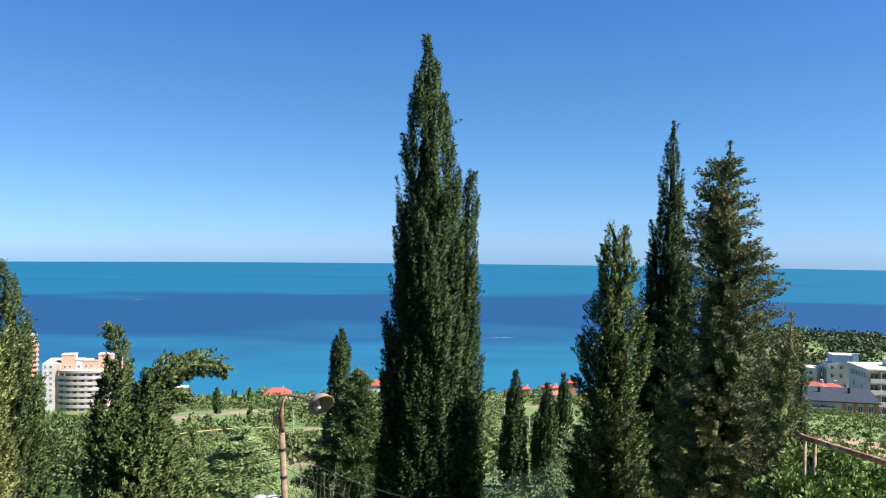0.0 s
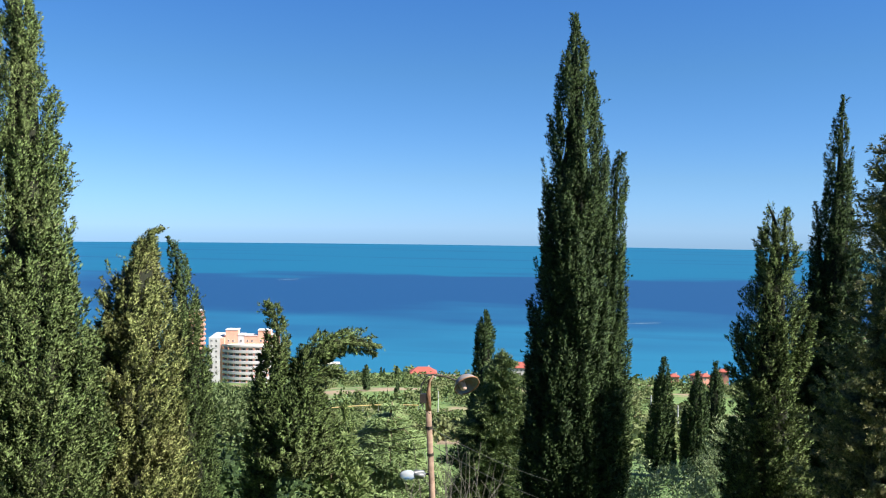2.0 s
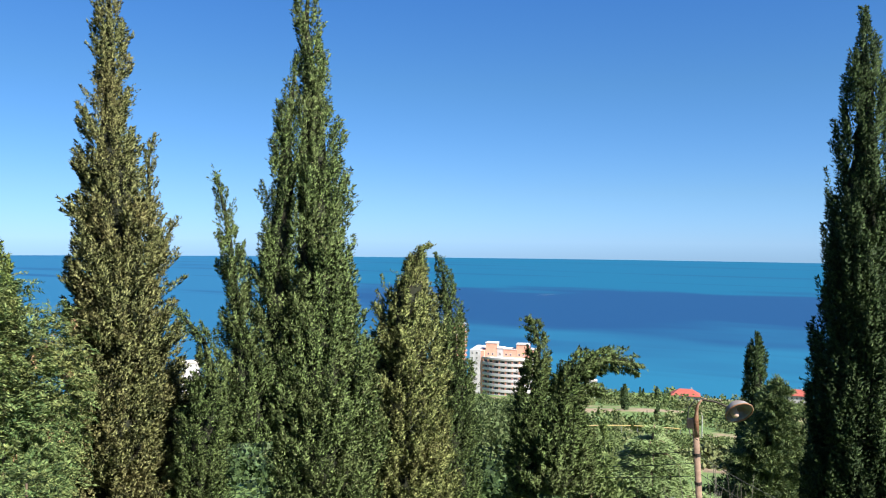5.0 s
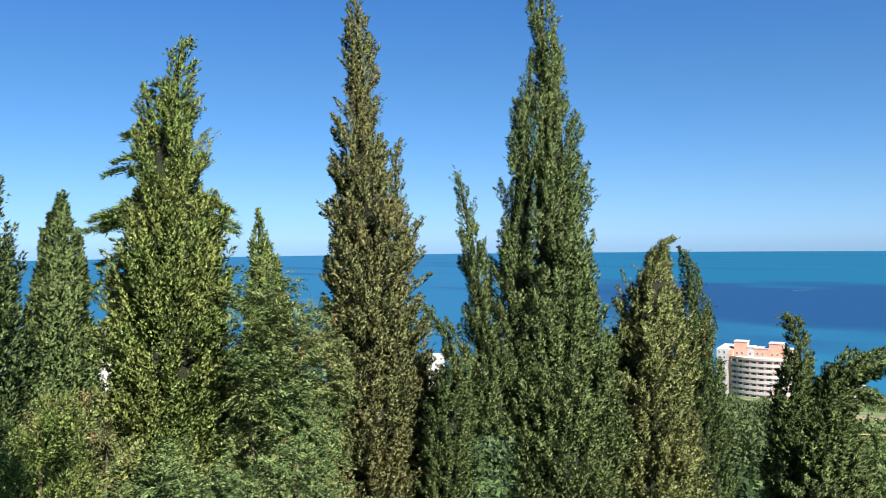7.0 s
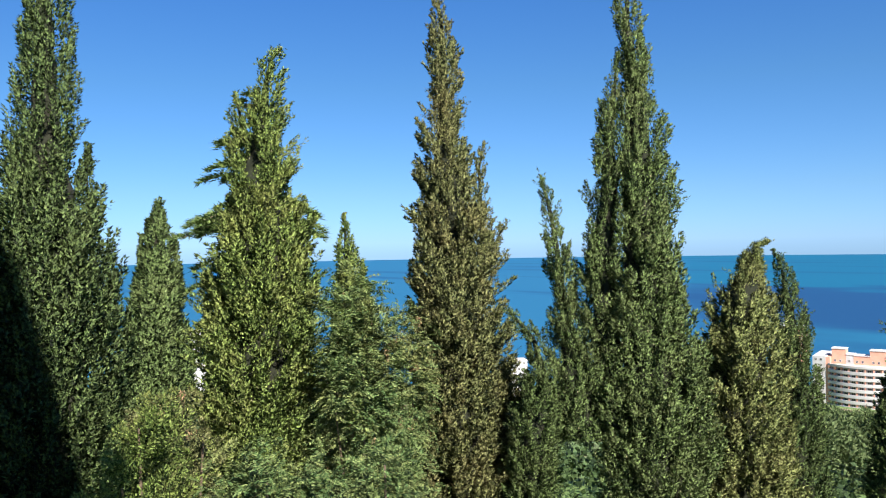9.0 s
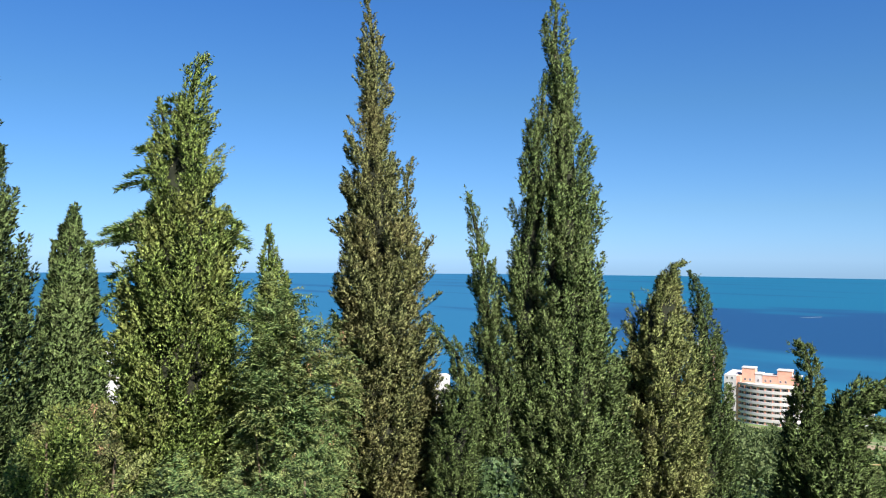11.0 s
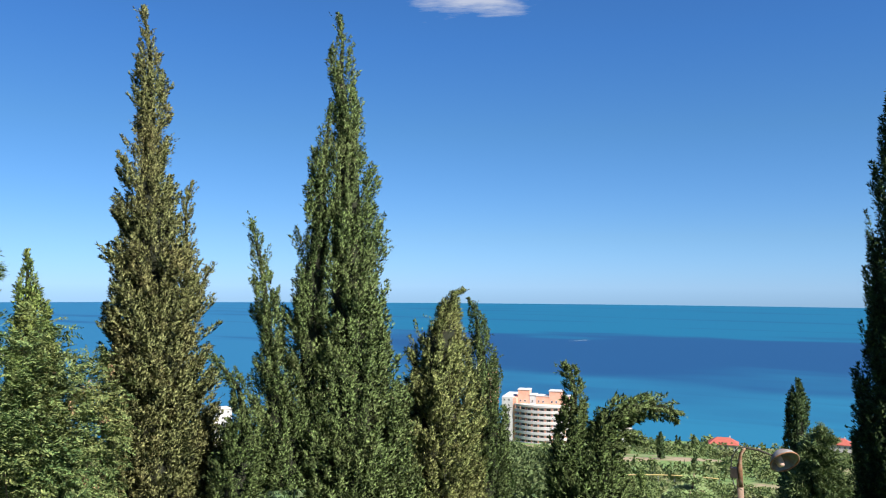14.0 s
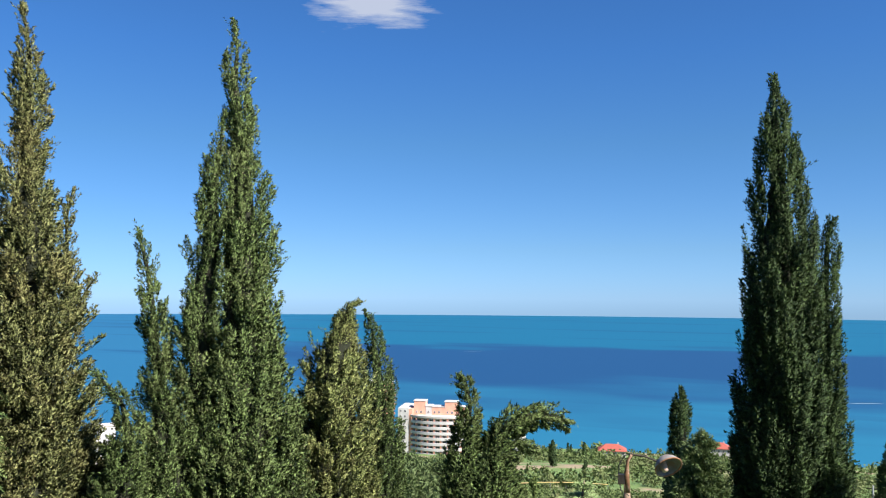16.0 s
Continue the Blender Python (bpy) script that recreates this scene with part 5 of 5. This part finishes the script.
villa()
block(-24.23, 300, 6, 6, 6, "small white house half hidden by trees", z_top=-39.19, yaw=-15)


# ---- unseen plain wall, added behind the viewpoint to shade the leftmost cypress's foot ----
def shading_wall():
    gz = float(ground_z(0.0, -1.4))
    ob = boxes("unseen_wall", None, WHITE_WALL, (-7.0, -1.6, gz - 0.3, 7.6, -1.2, EYE + 15.3))
    tagged(ob, "unseen plain rendered wall added behind the viewpoint to cast shade", "wall", kind="structure")


shading_wall()


# ---- the lamp post ----
def on(az, d, z):
    x, y = place(az, d)
    return Vector((x, y, EYE + z))


def spun(profile, seg=20):
    """A turned body: (radius, height) stations about the z axis."""
    bm = bmesh.new()
    rings = [[bm.verts.new((r * math.cos(i * 2 * math.pi / seg), r * math.sin(i * 2 * math.pi / seg), h)) for i in range(seg)] for r, h in profile]
    for a, b in zip(rings, rings[1:]):
        for i in range(seg):
            bm.faces.new((a[i], a[(i + 1) % seg], b[(i + 1) % seg], b[i]))
    return bm


def lamp_post():
    D = 12.0
    foot = on(10.86, D, 0)
    gz = float(ground_z(foot.x, foot.y))
    ob = facing("street_lamp", 10.86, D, gz - EYE, "weathered wooden lamp post with rusty bell lamp and lower cobra lamp", "street lamp")
    inv = ob.matrix_basis.inverted()
    def q(t_az, z, dd=D):
        return inv @ on(t_az, dd, z)
    low, high = q(10.86, -3.67), q(11.19, -2.46)
    step = (high - low) / (high.z - low.z)
    base = low - step * low.z - step * 0.2
    pole = part("pole", tube([base, base.lerp(high, 0.5), high], [0.06, 0.048, 0.042], 12), OLD_WOOD, ob, smooth=True)
    elbow = [high - step * 0.25, high + Vector((0.01, -0.02, 0.02)), q(11.08, -2.27), q(10.78, -2.18)]
    part("bracket", tube(elbow, [0.044, 0.034, 0.022, 0.015], 10), RUST, ob, smooth=True)
    part("arm", tube([q(10.82, -2.18), q(9.93, -2.20), q(9.11, -2.26)], [0.014, 0.013, 0.013], 8), DARK_IRON, ob)
    c = q(8.52, -2.29)
    turn = Matrix.Translation(c) @ Matrix.Rotation(radians(-30), 4, "Y") @ Matrix.Rotation(radians(-44), 4, "X")
    bell = part("bell_shade", spun([(0.03, 0.12), (0.06, 0.115), (0.1, 0.09), (0.16, 0.03), (0.185, -0.02), (0.19, -0.045), (0.18, -0.045), (0.172, -0.02), (0.15, 0.02), (0.09, 0.075), (0.03, 0.09)], 28), ENAMEL, ob, "dented grey enamel shade", True)
    bell.matrix_local = turn
    rim = part("rim", spun([(0.186, -0.04), (0.2, -0.045), (0.2, -0.06), (0.184, -0.06), (0.184, -0.042)], 28), RUST, ob, "rusty rolled rim", True)
    rim.matrix_local = turn
    bulb = part("lamp_holder", spun([(0.001, 0.085), (0.05, 0.085), (0.055, 0.05), (0.05, -0.03), (0.04, -0.07), (0.001, -0.075)], 16), CERAMIC, ob, "pinkish ceramic lamp holder", True)
    bulb.matrix_local = turn @ Matrix.Translation((-0.06, 0.02, 0))
    # insulators and a cable bundle beside the top
    k = q(11.49, -2.52)
    part("junction_box", box(bmesh.new(), k.x - 0.05, k.y - 0.04, k.z - 0.07, k.x + 0.05, k.y + 0.05, k.z + 0.06), DARK_IRON, ob)
    part("cable", tube([k + Vector((-0.04, 0, 0.05)), k + Vector((-0.03, -0.02, 0.2)), k + Vector((0.05, -0.03, 0.33)), elbow[3] + Vector((0, -0.03, 0.02))], [0.008] * 4, 6), CABLE, ob)
    part("cable", tube([k + Vector((-0.03, 0, -0.06)), k + Vector((0.0, -0.06, -0.16)), k + Vector((0.1, -0.06, -0.22))], [0.008] * 3, 6), CABLE, ob)
    for z in (0.5, 0.9):
        h = high - step * z
        part("band", tube([h - step * 0.02, h + step * 0.02], [0.052, 0.052], 12), DARK_IRON, ob)
    # the lower lamp: a grey housing with a clear dome, on a short bracket
    g = q(11.73, -3.66)
    head = part("lamp_housing", bmesh_round_box(0.2, 0.13, 0.11), GREY_METAL, ob, "grey metal lamp housing", True)
    head.matrix_local = Matrix.Translation(g) @ Matrix.Rotation(radians(4), 4, "Y")
    dome = part("lamp_dome", bmesh_dome(0.13, 0.085), DOME, ob, "clear glass lamp dome", True)
    dome.matrix_local = Matrix.Translation(g + Vector((-0.16, 0, -0.015)))
    part("bracket", tube([g + Vector((0.09, 0, 0)), q(10.77, -3.65)], [0.018, 0.018], 8), DARK_IRON, ob)
    # power lines that leave the post over the slope
    for i, (za, az2, d2, z2) in enumerate(((0.45, 27, 34, -8.2), (0.62, 27, 36, -9.0), (0.8, 29, 38, -9.8), (0.5, 1.2, 17.9, -5.6), (0.75, 1.0, 17.9, -6.1))):
        a = high - step * za
        b = inv @ on(az2, d2, z2)
        pts = []
        for s in range(13):
            u = s / 12
            pts.append(a.lerp(b, u) - Vector((0, 0, 1.0 * u * (1 - u) * (a - b).length * 0.06)))
        part("power_line", tube(pts, [0.005] * 13, 5), CABLE, ob)
    return ob


def bmesh_round_box(w, dep, h):
    bm = bmesh.new()
    box(bm, -w / 2, -dep / 2, -h / 2, w / 2, dep / 2, h / 2)
    bmesh.ops.bevel(bm, geom=bm.edges[:], offset=min(w, dep, h) * 0.25, segments=3, affect="EDGES")
    return bm


def bmesh_dome(a, b):
    bm = bmesh.new()
    bmesh.ops.create_uvsphere(bm, u_segments=20, v_segments=12, radius=1)
    bmesh.ops.scale(bm, vec=(a, b, b * 0.85), verts=bm.verts[:])
    return bm


lamp_post()


# ---- bare twigs by the lamp post ----
def dead_shrub(az, d, z_top, seed, label):
    x, y = place(az, d)
    gz = float(ground_z(x, y))
    ob = root("dead_shrub", x, y, gz, label, "shrub")
    rng = random.Random(seed)
    top = EYE + z_top - gz
    for k in range(16):
        a = rng.uniform(0, 2 * math.pi)
        lean, h = rng.uniform(0.1, 0.6), top * rng.uniform(0.75, 1.0)
        pts = [Vector((0.05 * math.cos(a), 0.05 * math.sin(a), -0.1))]
        for s in range(1, 7):
            u = s / 6
            pts.append(Vector((math.cos(a) * lean * u * u * 1.6 + rng.uniform(-0.14, 0.14), math.sin(a) * lean * u * u * 1.6 + rng.uniform(-0.14, 0.14), h * u)))
        part("twig", tube(pts, [0.009 * (1 - 0.8 * s / 6) + 0.002 for s in range(7)], 5), DRY_TWIG, ob)
        for _ in range(5):
            j = rng.randint(2, 5)
            e = pts[j] + Vector((rng.uniform(-0.35, 0.35), rng.uniform(-0.35, 0.35), rng.uniform(0.15, 0.5)))
            part("twig", tube([pts[j], pts[j].lerp(e, 0.5) + Vector((0, 0, 0.03)), e], [0.006, 0.005, 0.002], 4), DRY_TWIG, ob)
    return ob


dead_shrub(8.70, 15, -3.76, 5, "grey leafless shrub with thin tangled twigs")
dead_shrub(9.87, 14, -3.72, 6, "grey leafless shrub with thin tangled twigs")


# ---- terrace with the rusty railing ----
def terrace():
    a, b = on(-24.14, 8.95, -1.9), on(-28.76, 8.3, -1.9)
    way = (b - a).normalized()
    gz = min(float(ground_z(a.x, a.y)), float(ground_z(b.x, b.y)))
    ang = math.atan2(way.y, way.x)
    slab = boxes("terrace", None, CONCRETE, (-0.3, -2.2, gz - EYE + 2.95 - 0.4, 7.0, 0.25, 0.0), bevel=0.02)
    slab.matrix_world = Matrix.Translation((a.x, a.y, EYE - 2.95)) @ Matrix.Rotation(ang, 4, "Z")
    tagged(slab, "old concrete terrace block above the slope", "terrace", kind="structure")
    ob = root("railing", a.x, a.y, EYE - 2.95, "rusty steel pipe railing with peeling white posts", "railing")
    ob.rotation_euler = (0, 0, ang)
    h = 1.05
    part("top_rail", tube([(-0.06, 0, h + 0.03), (0.0, 0, h + 0.02), (3.4, 0, h - 0.03), (6.8, 0, h)], [0.028, 0.03, 0.03, 0.03], 10), RUST, ob, "rust-brown top rail", True)
    part("bottom_rail", tube([(0, 0, 0.16), (6.8, 0, 0.16)], [0.018, 0.018], 8), RUST, ob, smooth=True)
    for x in (0.0, 0.13, 1.7, 3.3, 4.9, 6.6):
        part("post", tube([(x, 0, -0.04), (x, 0, 0.5), (x + 0.005, 0, h - 0.02)], [0.016, 0.017, 0.016], 8), PEELED, ob, "peeling white-painted post", True)


terrace()


# ---- utility poles on the slope ----
def utility_pole(az, d, h, label):
    ob = facing("utility_pole", az, d, None, label, "utility pole")
    part("pole", tube([(0, 0, -0.3), (0, 0, h)], [0.13, 0.1], 8), GREY_WALL, ob)
    part("crossarm", box(bmesh.new(), -0.7, -0.05, h - 0.5, 0.7, 0.05, h - 0.38), DARK_IRON, ob)


utility_pole(-4.43, 120, 5.5, "pale concrete utility pole in the vineyard")
utility_pole(-6.21, 140, 4.5, "pale concrete utility pole in the vineyard")
utility_pole(10.35, 210, 6.0, "thin utility pole among bushes")

for az, d, h in ((15.46, 330, 10.0), (14.42, 500, 8.0), (14.20, 502, 7.0), (13.30, 500, 8.5), (13.25, 250, 6.0)):
    r = h * 0.11
    zb = float(ground_z(*place(az, d))) - EYE
    cypress("cypress", (az, d, [[(0, zb + h, 0.1), (0, zb + h * 0.7, r * 0.7), (0, zb + h * 0.3, r), (0, zb + 0.8, r * 0.9)]]), CYPRESS_DARK, "distant dark cypress on the lower slope", ll=0.7, lw=0.35, dens=1.2, per=40, L=2.2, W=0.35, lump=0.2, shoots=0, step=0.5, group="distant cypresses")


# ---- a small cloud ----
def cloud():
    m, nodes, links, bsdf = material("cloud_vapour")
    nodes.remove(bsdf)
    tc = nodes.new("ShaderNodeTexCoord")
    n = nodes.new("ShaderNodeTexNoise")
    n.inputs["Scale"].default_value, n.inputs["Detail"].default_value, n.inputs["Roughness"].default_value = 2.2, 8, 0.6
    mp = nodes.new("ShaderNodeMapping")
    mp.inputs["Scale"].default_value = (1.2, 3.0, 1)
    links.new(tc.outputs["Generated"], mp.inputs[0])
    links.new(mp.outputs[0], n.inputs["Vector"])
    g = nodes.new("ShaderNodeTexGradient")
    g.gradient_type = "SPHERICAL"
    m2 = nodes.new("ShaderNodeMapping")
    m2.inputs["Location"].default_value, m2.inputs["Scale"].default_value = (-1.0, -1.0, 0), (2, 2, 0)
    links.new(tc.outputs["Generated"], m2.inputs[0])
    links.new(m2.outputs[0], g.inputs[0])
    add = nodes.new("ShaderNodeMath")
    add.operation = "MULTIPLY_ADD"
    links.new(g.outputs[1], add.inputs[0])
    add.inputs[1].default_value = 0.7
    links.new(n.outputs[0], add.inputs[2])
    r = ramp(nodes, [(0.66, (0, 0, 0)), (1.0, (0.72, 0.72, 0.72))])
    links.new(add.outputs[0], r.inputs[0])
    # The flat sheet glows by emission in place of sunlight on the cloud.
    em, tr, mx = nodes.new("ShaderNodeEmission"), nodes.new("ShaderNodeBsdfTransparent"), nodes.new("ShaderNodeMixShader")
    em.inputs[0].default_value, em.inputs[1].default_value = (0.86, 0.9, 1.0, 1), 0.36
    links.new(r.outputs[0], mx.inputs[0])
    links.new(tr.outputs[0], mx.inputs[1])
    links.new(em.outputs[0], mx.inputs[2])
    links.new(mx.outputs[0], nodes["Material Output"].inputs[0])
    c = on(28.29, 4300, 1565.09)
    bm = bmesh.new()
    bmesh.ops.create_grid(bm, x_segments=1, y_segments=1, size=0.5)
    ob = part("cloud", bm, m, None)
    eye = Vector((0, 0, EYE))
    ob.matrix_world = look(c, eye) @ Matrix.Diagonal((860, 330, 1, 1))
    ob.visible_shadow = False
    return tagged(ob, "small thin white cloud high over the sea", "cloud", kind="structure")


cloud()


# ---- small things far off ----
def wake(az0, d0, az1, d1, width, label):
    """A thin line of foam on the water."""
    a, b = Vector((*place(az0, d0), 0.12)), Vector((*place(az1, d1), 0.12))
    n = Vector((-(b - a).y, (b - a).x, 0)).normalized() * width / 2
    bm = bmesh.new()
    ring = []
    for i in range(9):
        u = i / 8
        w = math.sin(math.pi * (0.08 + 0.84 * u)) * (1 + 0.3 * math.sin(i * 2.3))
        ring.append((bm.verts.new(a.lerp(b, u) + n * w), bm.verts.new(a.lerp(b, u) - n * w)))
    for p, q in zip(ring, ring[1:]):
        bm.faces.new((p[0], q[0], q[1], p[1]))
    bmesh.ops.recalc_face_normals(bm, faces=bm.faces)
    return tagged(part("wake", bm, FOAM, None), label, "wake")


FOAM = surface("sea_foam", (0.2, 0.28, 0.33), (0.36, 0.42, 0.46), 0.05, 0.9, bump=0)
YELLOW = surface("yellow_pipe_paint", (0.28, 0.21, 0.07), (0.38, 0.29, 0.1), 2, 0.6, c=(0.3, 0.2, 0.1))


def gas_pipe(az0, d0, az1, d1, label):
    """A yellow overhead gas pipe on slim posts across the slope."""
    a, b = Vector((*place(az0, d0), 0)), Vector((*place(az1, d1), 0))
    n = 7
    pts = [a.lerp(b, i / (n - 1)) for i in range(n)]
    for p in pts:
        p.z = float(ground_z(p.x, p.y)) + 2.4
    ob = root("gas_pipe", a.x, a.y, pts[0].z - 2.4, label, "pipe")
    o = Vector(ob.location)
    part("pipe", tube([p - o for p in pts], [0.11] * n, 6), YELLOW, ob)
    for p in pts:
        part("post", tube([p - o - Vector((0, 0, 2.7)), p - o - Vector((0, 0, 0.1))], [0.07, 0.07], 5), GREY_METAL, ob)


gas_pipe(18.07, 150, 11.76, 185, "yellow overhead gas pipe on thin posts")
gas_pipe(26.31, 92, 24.03, 100, "short yellow gas pipe below round trees")
wake(21.6, 1534, 20.1, 1574, 3.0, "thin white boat wake on dark water")
wake(-2.6, 892, -5.2, 913, 2.0, "thin pale wake on turquoise water")
